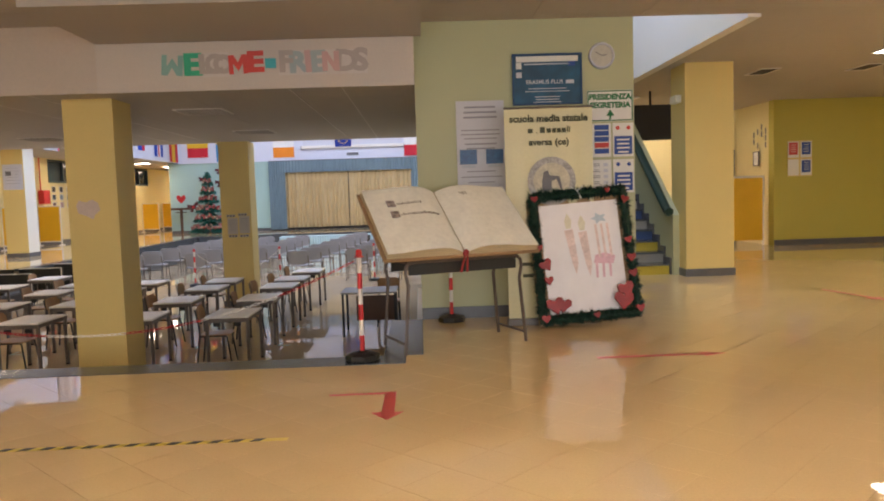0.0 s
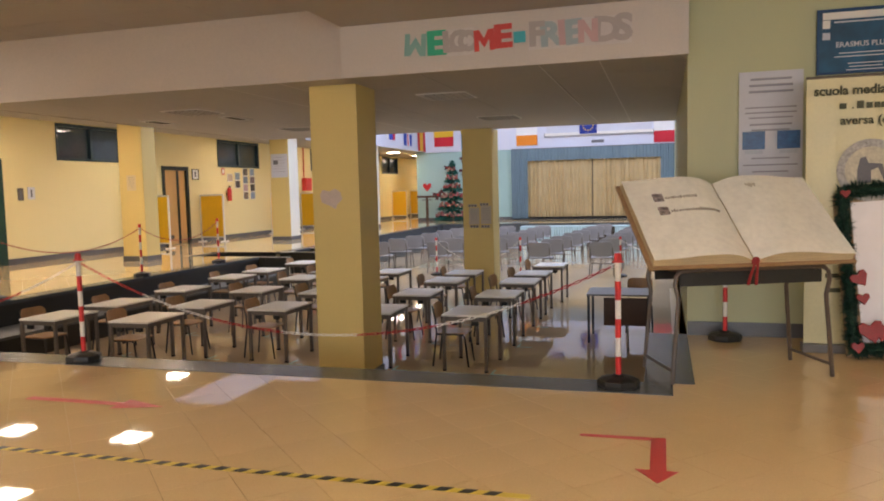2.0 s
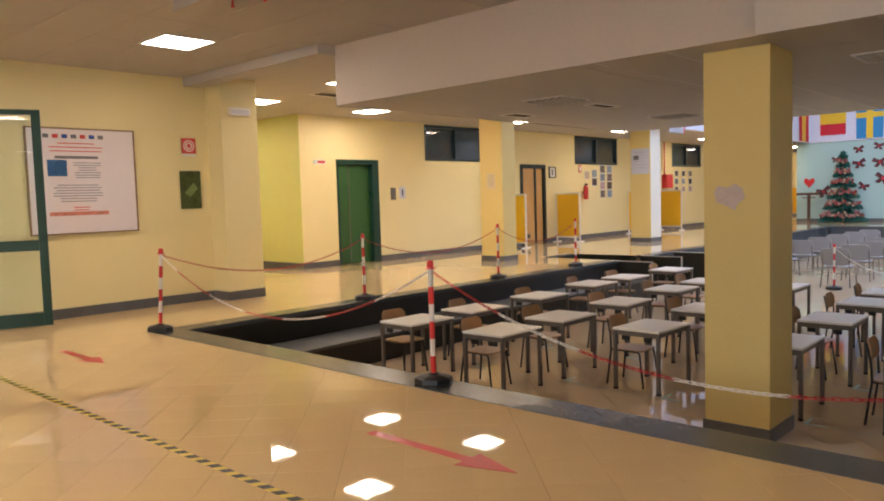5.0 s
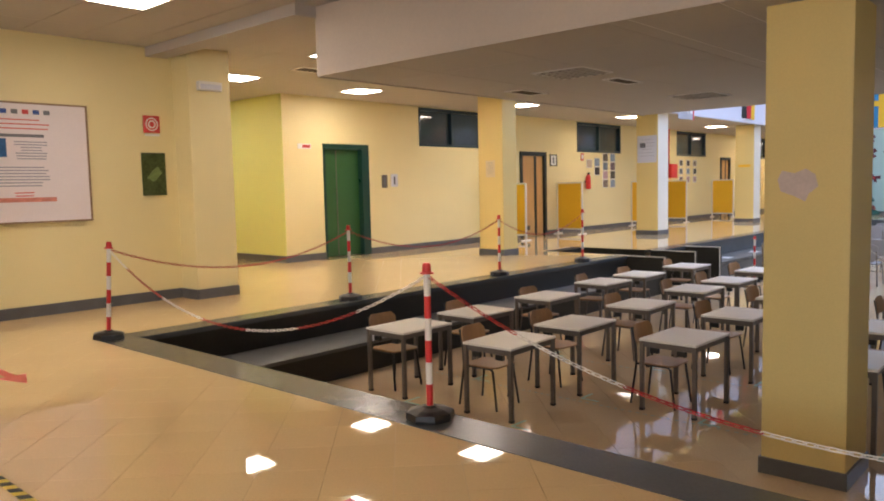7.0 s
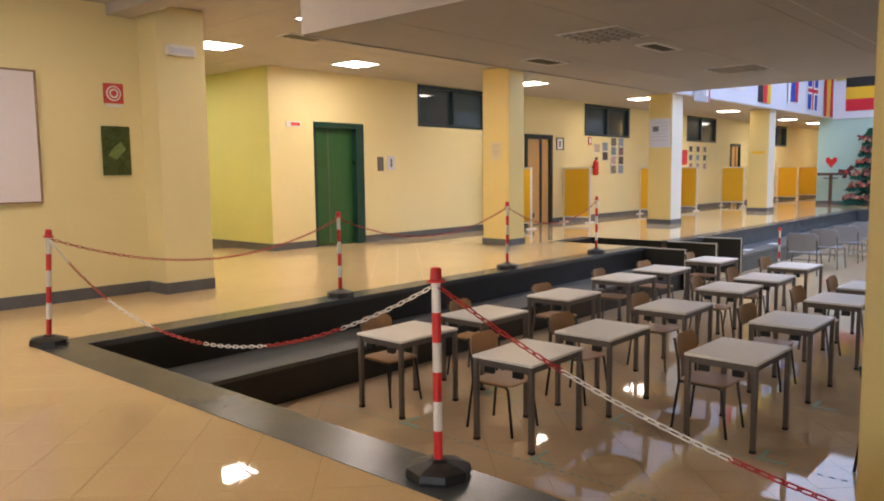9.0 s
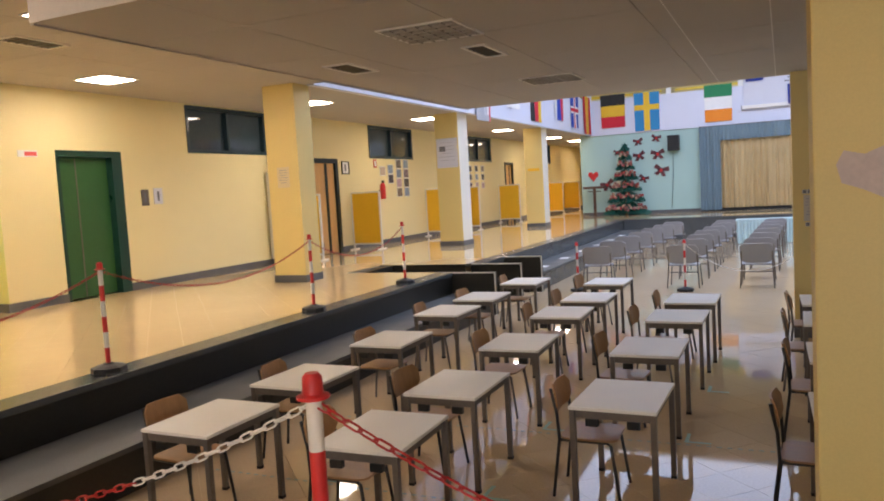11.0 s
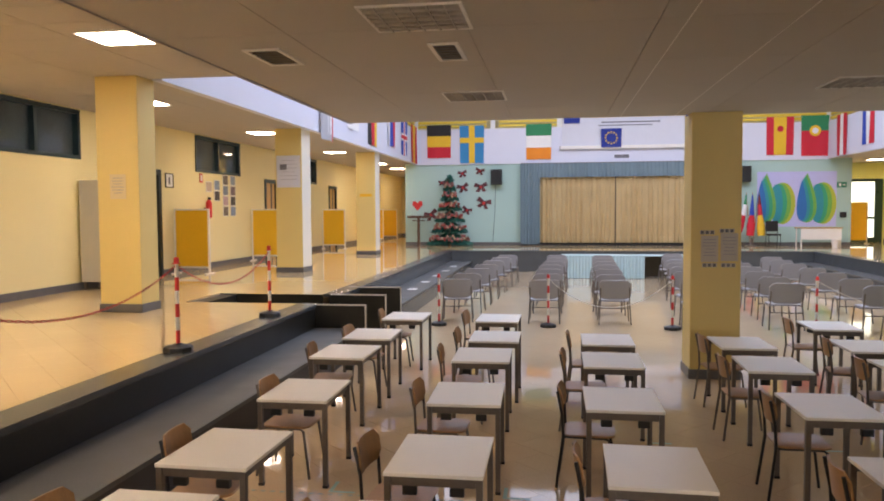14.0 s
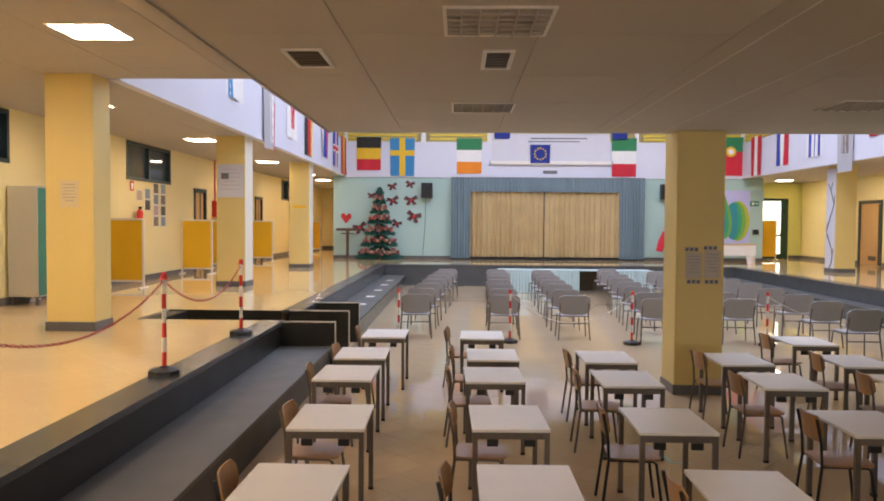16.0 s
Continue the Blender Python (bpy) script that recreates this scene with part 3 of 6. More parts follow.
for x, y0, k, dx in ((-5.08, 20.5, 7, 0.075), (-3.45, 20.47, 7, 0.04), (-2.2, 20.42, 7, 0.035), (-0.8, 20.0, 8, 0.12), (0.7, 20.1, 7, 0.09), (2.04, 18.6, 8, 0.05)):
    for i in range(k):
        m = pose(x + dx * i + rnd.uniform(-0.03, 0.03), y0 + 1.28 * i + rnd.uniform(-0.05, 0.05), PIT, 0, 0, rnd.uniform(-5, 5))
        if proto is None:
            proto = audience_chair()
            proto.matrix_basis = m
        else:
            copy_thing(proto, m)


# ---- barrier posts and chains ----
def barrier_post():
    r = thing("barrier_post", "red and white plastic barrier post on a black rubber foot", "barrier post", pose(0, 0, 0), "barrier posts")
    part("base", lathe(bmesh.new(), [(0.145, 0.0), (0.15, 0.02), (0.145, 0.05), (0.10, 0.065), (0.05, 0.075), (0.035, 0.085)], 8), BLACK, r, "black rubber")
    h, n = 0.80, 6
    for i in range(n):
        z0 = 0.08 + i * h / n
        part("band", tube(bmesh.new(), [(0, 0, z0), (0, 0, z0 + h / n - 0.0005)], 0.0205, 14), RED if i % 2 == 0 else WHITEPL, r, "red band" if i % 2 == 0 else "white band", smooth=True)
    part("cap", lathe(bmesh.new(), [(0.042, 0.8805), (0.042, 0.888), (0.027, 0.893), (0.025, 0.935), (0.017, 0.945)], 14), RED, r, "red plastic", smooth=True)
    return r


POSTS = [(1.78, 7.2, 0), (-2.8, 7.18, 0), (-7.03, 7.12, 0), (-7.0, 10.2, 0), (-7.0, 13.3, 0), (-7.02, 15.8, 0), (2.62, 9.0, 0), (-5.36, 19.8, PIT), (-3.38, 19.8, PIT), (-1.24, 19.75, PIT), (1.12, 19.75, PIT)]
bp = None
for x, y, z in POSTS:
    if bp is None:
        bp = barrier_post()
        bp.matrix_basis = pose(x, y, z, 0, 0, 10)
    else:
        copy_thing(bp, pose(x, y, z, 0, 3.5 if (x, y) == (-7.03, 7.12) else 0, 40 if x < -6 else rnd.uniform(0, 45)))


def link_mesh(material):
    pts = [(0.026 * math.cos(a) + (0.012 if math.cos(a) > 0 else -0.012), 0.0125 * math.sin(a), 0) for a in (k * math.tau / 10 + 0.1 for k in range(10))]
    return mesh_of("link", tube(bmesh.new(), pts, 0.0042, 5, True), material, 0, True)


CHAINRED = mat("dark_red_plastic", (0.40, 0.02, 0.02), 0.4, var=0.1)
LINKS = {RED: link_mesh(CHAINRED), WHITEPL: link_mesh(WHITEPL)}


def chain(p, q, sag, run=1.0, start=0, size=0.9):
    """A hanging plastic chain from p to q, its links in red and white lengths."""
    r = thing("barrier_chain", "red and white plastic chain hanging between barrier posts", "chain", pose(*p), "barrier chains")
    p, q = Vector(p), Vector(q)
    n = max(4, int((q - p).length / (0.058 * size)))
    pts = [p.lerp(q, i / n) - Vector((0, 0, 4 * sag * (i / n) * (1 - i / n))) - p for i in range(n + 1)]
    for i in range(n):
        d = pts[i + 1] - pts[i]
        col = RED if (int(i * 0.058 * size / run) + start) % 2 == 0 else WHITEPL
        ob = new("link", LINKS[col])
        ob.parent = r
        ob.matrix_basis = Matrix.Translation((pts[i] + pts[i + 1]) / 2) @ d.to_track_quat("X", "Z").to_matrix().to_4x4() @ pose(0, 0, 0, 90 * (i % 2) + 20, 0, 0) @ Matrix.Scale(size * 1.02, 4)
    return r


TOP = 0.87
chain((-2.8, 7.18, TOP), (-6.98, 7.15, TOP), 0.54, 0.63, 1, 0.68)
chain((-2.8, 7.18, TOP), (1.78, 7.2, TOP), 0.575, 0.64, 0, 0.74)
chain((-6.98, 7.15, TOP), (-7.0, 10.2, TOP), 0.3, 5, 0, 0.75)
chain((-7.0, 10.2, TOP), (-7.0, 13.3, TOP), 0.30, 5, 0, 0.75)
chain((-7.0, 13.3, TOP), (-7.02, 15.8, TOP), 0.3, 5, 0, 0.75)
chain((-3.38, 19.8, TOP + PIT), (-1.24, 19.75, TOP + PIT), 0.5, 9, 1, 0.6)
chain((1.12, 19.75, TOP + PIT), (4.4, 19.7, TOP + PIT), 0.5, 9, 1, 0.6)

# ---- windows, doors and lift of the corridor wall ----
for i, (a, b, c, d) in enumerate(WINDOWS):
    w = tagged(new("window_%d" % (i + 1)), "high dark-framed corridor window with two panes", "window", "high corridor windows", "structure")
    w.matrix_basis = pose(WALLX, a, c)
    L, H = b - a, d - c
    part("window_frame", boxes((-0.16, 0.015, 0, L, 0, 0.07), (-0.16, 0.015, 0, L, H - 0.07, H), (-0.16, 0.015, 0, 0.07, 0.07, H - 0.07), (-0.16, 0.015, L - 0.07, L, 0.07, H - 0.07), (-0.14, 0.0, L / 2 - 0.04, L / 2 + 0.04, 0.07, H - 0.07)), NAVY, w)
    for y0, y1 in ((0.07, L / 2 - 0.04), (L / 2 + 0.04, L - 0.07)):
        part("pane", boxes((-0.10, -0.09, y0, y1, 0.07, H - 0.07)), DARKGLASS, w, "dark reflecting glass")
BLACKFRAME = mat("black_green_door_frame", (0.012, 0.022, 0.02), 0.35)
for i, (a, b, c, d) in enumerate(DOORS):
    w = tagged(new("door_%d" % (i + 1)), "pale wooden classroom door in a dark frame", "door", "classroom doors", "structure")
    w.matrix_basis = pose(WALLX, a, 0)
    L = b - a
    part("door_frame", boxes((-0.2, 0.03, -0.06, 0.05, 0, d + 0.05), (-0.2, 0.03, L - 0.05, L + 0.06, 0, d + 0.05), (-0.2, 0.03, 0.05, L - 0.05, d - 0.06, d + 0.05)), BLACKFRAME, w)
    leaf = part("door_leaf", boxes((-0.08, -0.035, 0.052, L - 0.052, 0.01, d - 0.062)), WOOD, w, bevel=0.003)
    # Dark bar laid on the closed leaf in place of the ajar door's gap.
    part("vision_strip", boxes((-0.036, -0.028, L * 0.58, L * 0.68, 0.02, d - 0.07)), BLACKFRAME, leaf)
    part("vent_grille", boxes((-0.036, -0.026, 0.2, 0.42, 0.18, 0.3)), GRILLE, leaf)
    part("door_handle", tube(bmesh.new(), [(-0.035, 0.13, 1.02), (0.01, 0.13, 1.02), (0.015, 0.22, 1.02)], 0.01), STEEL, leaf)
lift = tagged(new("lift_door"), "green metal lift door in a dark green frame", "lift door", "", "structure")
lift.matrix_basis = pose(WALLX, LIFT_OPEN[0], 0)
L = LIFT_OPEN[1] - LIFT_OPEN[0]
part("door_frame", boxes((-0.22, 0.02, 0.0, 0.05, 0, 2.34), (-0.22, 0.02, L - 0.2, L, 0, 2.34), (-0.22, 0.02, 0.05, L - 0.2, 2.24, 2.34)), GREEN, lift)
part("door_leaf", boxes((-0.12, -0.09, 0.052, 0.42, 0.01, 2.238)), LIFT, lift, bevel=0.003)
part("door_leaf", boxes((-0.14, -0.11, 0.425, L - 0.202, 0.01, 2.238)), LIFT, lift, bevel=0.003)
part("door_edge", boxes((-0.088, -0.08, 0.40, 0.42, 0.01, 2.23)), STEEL, lift)
part("pit_back", boxes((-0.25, -0.24, 0, L, 0, 2.34)), BLACK, lift)


# ---- flat things on walls ----
def board(name, label, category, at, w, h, material, frame_mat=None, thick=0.012, group=""):
    """A flat panel hung on a wall; its face looks to local -y, its middle at the origin. Returns its root."""
    r = thing(name, label, category, at, group)
    part("sheet", boxes((-w / 2, w / 2, -thick, 0, -h / 2, h / 2)), material, r)
    if frame_mat:
        f = 0.02
        part("frame", boxes((-w / 2 - f, w / 2 + f, -thick - 0.012, 0, h / 2, h / 2 + f), (-w / 2 - f, w / 2 + f, -thick - 0.012, 0, -h / 2 - f, -h / 2), (-w / 2 - f, -w / 2, -thick - 0.012, 0, -h / 2, h / 2), (w / 2, w / 2 + f, -thick - 0.012, 0, -h / 2, h / 2)), frame_mat, r)
    return r


def bar(r, x, z, w, h, material, name="print_bar", t=0.012, d=0.002):
    return part(name, boxes((x - w / 2, x + w / 2, -t - d, -t - 0.0002, z - h / 2, z + h / 2)), material, r)


def lines(r, x, z, w, n, gap, material, h=0.012, t=0.012, seed=0):
    """A few unreadable lines of print, uneven at the right."""
    k = random.Random(seed)
    bm = bmesh.new()
    for i in range(n):
        ww = w * k.uniform(0.6, 1.0)
        box(bm, x - ww / 2, x + ww / 2, -t - 0.002, -t - 0.0002, z - i * gap - h / 2, z - i * gap + h / 2)
    return part("print_block", bm, material, r)


def shape(r, pts, x, z, material, name="printed_shape", t=0.012, d=0.0025):
    """A flat outline in the board's plane."""
    return part(name, prism(bmesh.new(), pts, t, t + d, pose(x, 0, z, 90, 0, 0)), material, r)


EAST = 90   # turn of a board on a wall that looks to +x
BLOCK = 9.178
NAVYPRINT = plain("deep_blue_print", (0.01, 0.06, 0.16))
TEALPRINT = mat("teal_blue_print", (0.004, 0.075, 0.155), 0.5, var=0.6, scale=2.2, fine=6)
SOFTINK = plain("soft_grey_print", (0.30, 0.30, 0.36))
LILAC = mat("lilac_tinted_paper", (0.62, 0.63, 0.70), 0.6, var=0.04)
p = board("poster", "dark blue programme poster with a white heading band", "poster", pose(3.755, BLOCK, 2.612), 0.73, 0.515, TEALPRINT, NAVYPRINT)
bar(p, 0.0, 0.22, 0.68, 0.06, PAPER)
bar(p, -0.31, 0.15, 0.06, 0.07, PAPER)
bar(p, -0.31, 0.05, 0.06, 0.06, LILAC)
bar(p, 0.27, 0.165, 0.08, 0.05, BLUEINK)
text("ERASMUS PLUS", 0.062, p, pose(-0.03, -0.0135, -0.03, 90, 0, 0), LILAC, bold=0.001)
bar(p, 0.25, -0.03, 0.09, 0.04, LILAC)
bar(p, 0.0, 0.165, 0.5, 0.012, LILAC)
lines(p, 0.0, -0.1, 0.6, 2, 0.03, LILAC, 0.008, seed=3)
lines(p, 0.0, -0.19, 0.4, 3, 0.028, LILAC, 0.008, seed=4)
p = board("poster", "white school notice poster with two blue flag prints", "poster", pose(3.005, BLOCK, 1.8), 0.53, 1.2, LILAC)
lines(p, 0, 0.53, 0.4, 3, 0.055, SOFTINK, 0.02, seed=5)
lines(p, 0, 0.28, 0.46, 3, 0.045, SOFTINK, 0.012, seed=6)
lines(p, 0, 0.13, 0.48, 2, 0.05, SOFTINK, 0.016, seed=7)
FLAGBLUE = mat("printed_flag_blue", (0.02, 0.10, 0.27), 0.4, var=0.4, scale=9)
for x in (-0.14, 0.15):
    bar(p, x, -0.01, 0.19, 0.16, FLAGBLUE)
    bar(p, x, -0.115, 0.15, 0.03, mat("pale_print", (0.5, 0.53, 0.6), 0.6))
lines(p, 0, -0.17, 0.46, 6, 0.06, SOFTINK, 0.012, seed=8)
p = board("direction_sign", "white sign lettered in green for the head's office and secretary", "sign", pose(4.445, BLOCK, 2.305), 0.51, 0.34, PAPER)
SIGNGREEN = plain("sign_green", (0.01, 0.16, 0.05))
for w, h, x, z in ((0.5, 0.012, 0, 0.16), (0.5, 0.012, 0, -0.16), (0.012, 0.31, -0.244, 0), (0.012, 0.31, 0.244, 0)):
    bar(p, x, z, w, h, SIGNGREEN, "border")
text("PRESIDENZA", 0.082, p, pose(0, -0.0125, 0.095, 90, 0, 0), SIGNGREEN, bold=0.0045)
text("SEGRETERIA", 0.082, p, pose(0, -0.0125, 0.005, 90, 0, 0), SIGNGREEN, bold=0.0045)
shape(p, [(-0.012, -0.05), (0.012, -0.05), (0.012, -0.01), (0.045, -0.01), (0, 0.06), (-0.045, -0.01), (-0.012, -0.01)], 0, -0.1, SIGNGREEN, "arrow")
for x, z, kind in ((4.335, 1.93, 0), (4.585, 1.93, 1), (4.335, 1.53, 2), (4.585, 1.53, 3)):
    p = board("safety_notice", "small white health notice with coloured panels" if kind < 3 else "small white floor-distance notice with a blue panel", "notice", pose(x, BLOCK, z), 0.23, 0.37, PAPER, group="health notices")
    if kind == 0:
        for j, c in enumerate((BLUEINK, BLUEINK, BLUEINK, REDINK, BLUEINK)):
            bar(p, 0.01, 0.14 - 0.065 * j, 0.16, 0.055, c)
    elif kind == 2:
        for j in range(5):
            lines(p, -0.05, 0.14 - 0.065 * j, 0.08, 2, 0.02, INK, 0.006, seed=j)
            bar(p, 0.05, 0.13 - 0.065 * j, 0.05, 0.035, LILAC)
    else:
        for sx in (-0.06, 0.06):
            shape(p, disc(0.022), sx, 0.13, REDINK if kind == 1 else BLUEINK)
        bar(p, 0, -0.06, 0.2, 0.2, BLUEINK)
        lines(p, 0, 0.0, 0.17, 4, 0.045, PAPER, 0.018, 0.0145, seed=9 + kind)
clock = thing("wall_clock", "round white wall clock with a pale rim", "clock", pose(4.36, BLOCK, 2.85, 90, 0, 0))
part("rim", lathe(bmesh.new(), [(0.145, 0), (0.145, 0.02), (0.135, 0.034), (0.12, 0.034), (0.118, 0.012)], 32), LILAC, clock, smooth=True)
part("dial", lathe(bmesh.new(), [(0.117, 0.0125), (0.117, 0.016)], 32), mat("dull_clock_dial", (0.58, 0.55, 0.48), 0.5), clock)
part("hour_hand", prism(bmesh.new(), [(-0.005, 0), (0.005, 0), (0.004, 0.055), (-0.004, 0.055)], 0.018, 0.02, pose(0, 0, 0, 0, 0, -80)), INK, clock)
part("minute_hand", prism(bmesh.new(), [(-0.004, 0), (0.004, 0), (0.003, 0.085), (-0.003, 0.085)], 0.021, 0.023, pose(0, 0, 0, 0, 0, 60)), INK, clock)
BANNERCLOTH = mat("cream_banner_vinyl", (0.66, 0.60, 0.34), 0.35, var=0.05, scale=1.5)
b = thing("roll_up_banner", "cream roll-up school banner with a round emblem", "banner", pose(3.66, 8.62, 0.0, 0, 0, 0))
bm = bmesh.new()
g = []
for i in range(13):
    u = -0.455 + 0.91 * i / 12
    g.append([bm.verts.new((u, 0.012 * math.sin(i * 1.9) * (0.3 + 0.7 * (z < 1.6)), z)) for z in (0.06, 0.8, 1.5, 2.24)])
for c0, c1 in zip(g, g[1:]):
    for k in range(3):
        bm.faces.new((c0[k], c1[k], c1[k + 1], c0[k + 1]))
shell(bm, 0.003)
part("cloth", bm, BANNERCLOTH, b, smooth=True)
part("foot", boxes((-0.47, 0.47, -0.07, 0.07, 0.0, 0.07)), STEEL, b, "grey metal foot", bevel=0.008)
part("top_bar", tube(bmesh.new(), [(-0.46, 0.0, 2.245), (0.46, 0.0, 2.245)], 0.012), STEEL, b)
PRINT = plain("dark_olive_print", (0.07, 0.07, 0.03))
text("scuola media statale", 0.1, b, pose(0, -0.022, 2.13, 90, 0, 0), PRINT, bold=0.0035)
for x, ww, hh in ((-0.19, 0.05, 0.045), (-0.12, 0.012, 0.01), (-0.065, 0.05, 0.06), (0.0, 0.045, 0.045), (0.055, 0.04, 0.045), (0.105, 0.04, 0.045), (0.155, 0.045, 0.045), (0.195, 0.012, 0.065), (0.215, 0.012, 0.06)):
    part("print_bar", boxes((x - ww / 2, x + ww / 2, -0.022, -0.019, 1.985, 1.985 + hh)), PRINT, b)
text("aversa (ce)", 0.095, b, pose(0, -0.022, 1.89, 90, 0, 0), PRINT)
part("emblem", prism(bmesh.new(), disc(0.25, 40), 0.018, 0.02, pose(0.02, 0, 1.49, 90, 0, 0)), mat("emblem_ring", (0.42, 0.40, 0.38), 0.6, var=0.4, scale=20), b, "grey round emblem")
part("emblem_core", prism(bmesh.new(), disc(0.19, 40), 0.0205, 0.022, pose(0.02, 0, 1.49, 90, 0, 0)), mat("emblem_grey", (0.56, 0.52, 0.40), 0.6, var=0.25, scale=14), b)
part("emblem_drawing", prism(bmesh.new(), [(-0.1, -0.1), (0.0, -0.1), (0.0, 0.0), (0.05, 0.02), (0.09, -0.08), (0.11, -0.08), (0.08, 0.05), (-0.02, 0.06), (-0.04, 0.11), (-0.08, 0.1), (-0.1, 0.0)], 0.0225, 0.024, pose(0.02, 0, 1.49, 90, 0, 0)), INK, b)
text("m", 0.2, b, pose(-0.36, -0.022, 1.0, 90, 0, 0), SIGNGREEN)
for z in (0.62, 0.5):
    part("print_bar", boxes((-0.3, 0.1, -0.022, -0.019, z, z + 0.035)), PRINT, b)

# greeting on the beam
w = thing("greeting_letters", "cut paper greeting letters in green, white and red", "lettering", pose(0.0, 8.798, 2.8))
MINT, MINTPALE, GREYP = plain("mint_paper", (0.03, 0.42, 0.24)), plain("pale_mint_paper", (0.24, 0.44, 0.40)), plain("silver_paper", (0.44, 0.39, 0.375))
ASH, ROSE, HAZE = plain("ash_grey_paper", (0.42, 0.37, 0.36)), plain("faded_rose_paper", (0.56, 0.36, 0.36)), plain("faded_blue_paper", (0.34, 0.42, 0.45))
ZIG = [(-0.5, 0), (-0.5, 1), (-0.22, 1), (0, 0.6), (0.22, 1), (0.5, 1), (0.5, 0), (0.26, 0), (0.26, 0.55), (0, 0.15), (-0.26, 0.55), (-0.26, 0)]
BLOCK_CUT = {"M": ZIG, "W": [(u, 1 - v) for u, v in reversed(ZIG)], "N": [(-0.42, 0), (-0.42, 1), (-0.16, 1), (0.16, 0.45), (0.16, 1), (0.42, 1), (0.42, 0), (0.16, 0), (-0.16, 0.55), (-0.16, 0)]}
for i, (ch, x, c, s, wide) in enumerate((("W", -0.19, MINTPALE, 0.29, 1.0), ("E", 0.015, MINT, 0.30, 1.3), ("L", 0.15, GREYP, 0.26, 1.1), ("C", 0.235, GREYP, 0.26, 1.0), ("O", 0.335, GREYP, 0.25, 1.0), ("M", 0.485, REDINK, 0.27, 0.95), ("E", 0.66, REDINK, 0.28, 1.25),
                 ("F", 0.975, ASH, 0.29, 1.1), ("R", 1.1, HAZE, 0.29, 1.1), ("I", 1.21, ROSE, 0.29, 1.2), ("E", 1.31, HAZE, 0.29, 1.1), ("N", 1.44, ROSE, 0.28, 1.0), ("D", 1.60, ASH, 0.29, 1.1), ("S", 1.745, ASH, 0.31, 1.15))):
    at = pose(x, -0.0035 - 0.0022 * (i % 4), rnd.uniform(-0.01, 0.01), 90, 0, 0) @ pose(0, 0, 0, 0, 0, rnd.uniform(-4, 4)) @ Matrix.Diagonal((wide, 1, 1, 1))
    if ch in BLOCK_CUT:
        part("letter", prism(bmesh.new(), [(u * s * 0.75, (v - 0.5) * s * 0.72) for u, v in BLOCK_CUT[ch]], -0.001, 0.001), c, w, at=at)
    else:
        text(ch, s, w, at, c, "letter", depth=0.001, bold=0.014)
CLEAR = mat("pale_backing_paper", (0.60, 0.56, 0.54), 0.5, var=0.08, scale=6)
for x0, x1 in ((0.115, 0.39), (0.90, 1.16), (1.165, 1.36), (1.365, 1.53), (1.535, 1.82)):
    part("backing_sheet", boxes((x0, x1, -0.0012, -0.0002, -0.125, 0.125)), CLEAR, w, "pale backing paper")
part("paper_square", boxes((0.765, 0.875, -0.012, -0.001, -0.05, 0.05)), plain("turquoise_paper", (0.05, 0.42, 0.5)), w)

# notices on the corridor and entrance walls
p = board("fire_hose_sign", "red and white square fire sign", "sign", pose(-9.078, 8.72, 2.29, 0, 0, EAST), 0.22, 0.22, REDINK)
for r0, c in ((0.085, PAPER), (0.07, REDINK), (0.052, PAPER), (0.034, REDINK)):
    shape(p, disc(r0), 0, 0, c, "ring", 0.012 + (0.1 - r0) * 0.05)
bar(p, 0, -0.135, 0.2, 0.03, PAPER)
p = board("picture", "small dark green photograph poster", "poster", pose(-9.078, 8.72, 1.65, 0, 0, EAST), 0.32, 0.55, mat("dark_green_photo", (0.07, 0.09, 0.03), 0.25, var=0.6, scale=6))
shape(p, [(-0.1, -0.05), (0.0, -0.1), (0.11, 0.02), (0.05, 0.1), (-0.02, 0.05)], 0.0, 0.0, mat("leaf_photo", (0.16, 0.22, 0.06), 0.3, var=0.4, scale=15))
CORK = mat("patterned_board_edge", (0.28, 0.18, 0.10), 0.6, var=0.5, scale=30, fine=90)
p = board("pinboard", "large white project poster on a pinboard with a patterned edge", "pinboard", pose(-9.078, 7.2, 1.78, 0, 0, EAST), 1.36, 1.34, mat("pinkish_white_paper", (0.76, 0.69, 0.70), 0.6, var=0.03, scale=2), CORK, 0.02)
for k in range(7):
    bar(p, -0.45 + 0.115 * k, 0.58, 0.07, 0.05, (INK, REDINK, BLUEINK)[k % 3], t=0.02)
lines(p, -0.08, 0.49, 0.72, 3, 0.05, REDINK, 0.012, 0.02, 1)
bar(p, -0.08, 0.31, 0.55, 0.035, INK, t=0.02)
bar(p, -0.33, 0.17, 0.24, 0.21, FLAGBLUE, t=0.02)
lines(p, 0.05, 0.24, 0.36, 7, 0.032, SOFTINK, 0.012, 0.02, 2)
lines(p, -0.08, -0.05, 0.74, 7, 0.035, SOFTINK, 0.013, 0.02, 3)
lines(p, -0.05, -0.34, 0.3, 2, 0.035, REDINK, 0.012, 0.02, 4)
bar(p, -0.08, -0.42, 0.75, 0.05, mat("pale_red_print", (0.62, 0.22, 0.16), 0.6, var=0.4, scale=14), t=0.02)
p = board("notice", "white pinned paper notice", "notice", pose(-9.078, 5.7, 1.7, 0, 0, EAST), 0.5, 0.7, PAPER, group="paper notices")
lines(p, 0, 0.15, 0.4, 5, 0.05, INK, 0.015, seed=2)
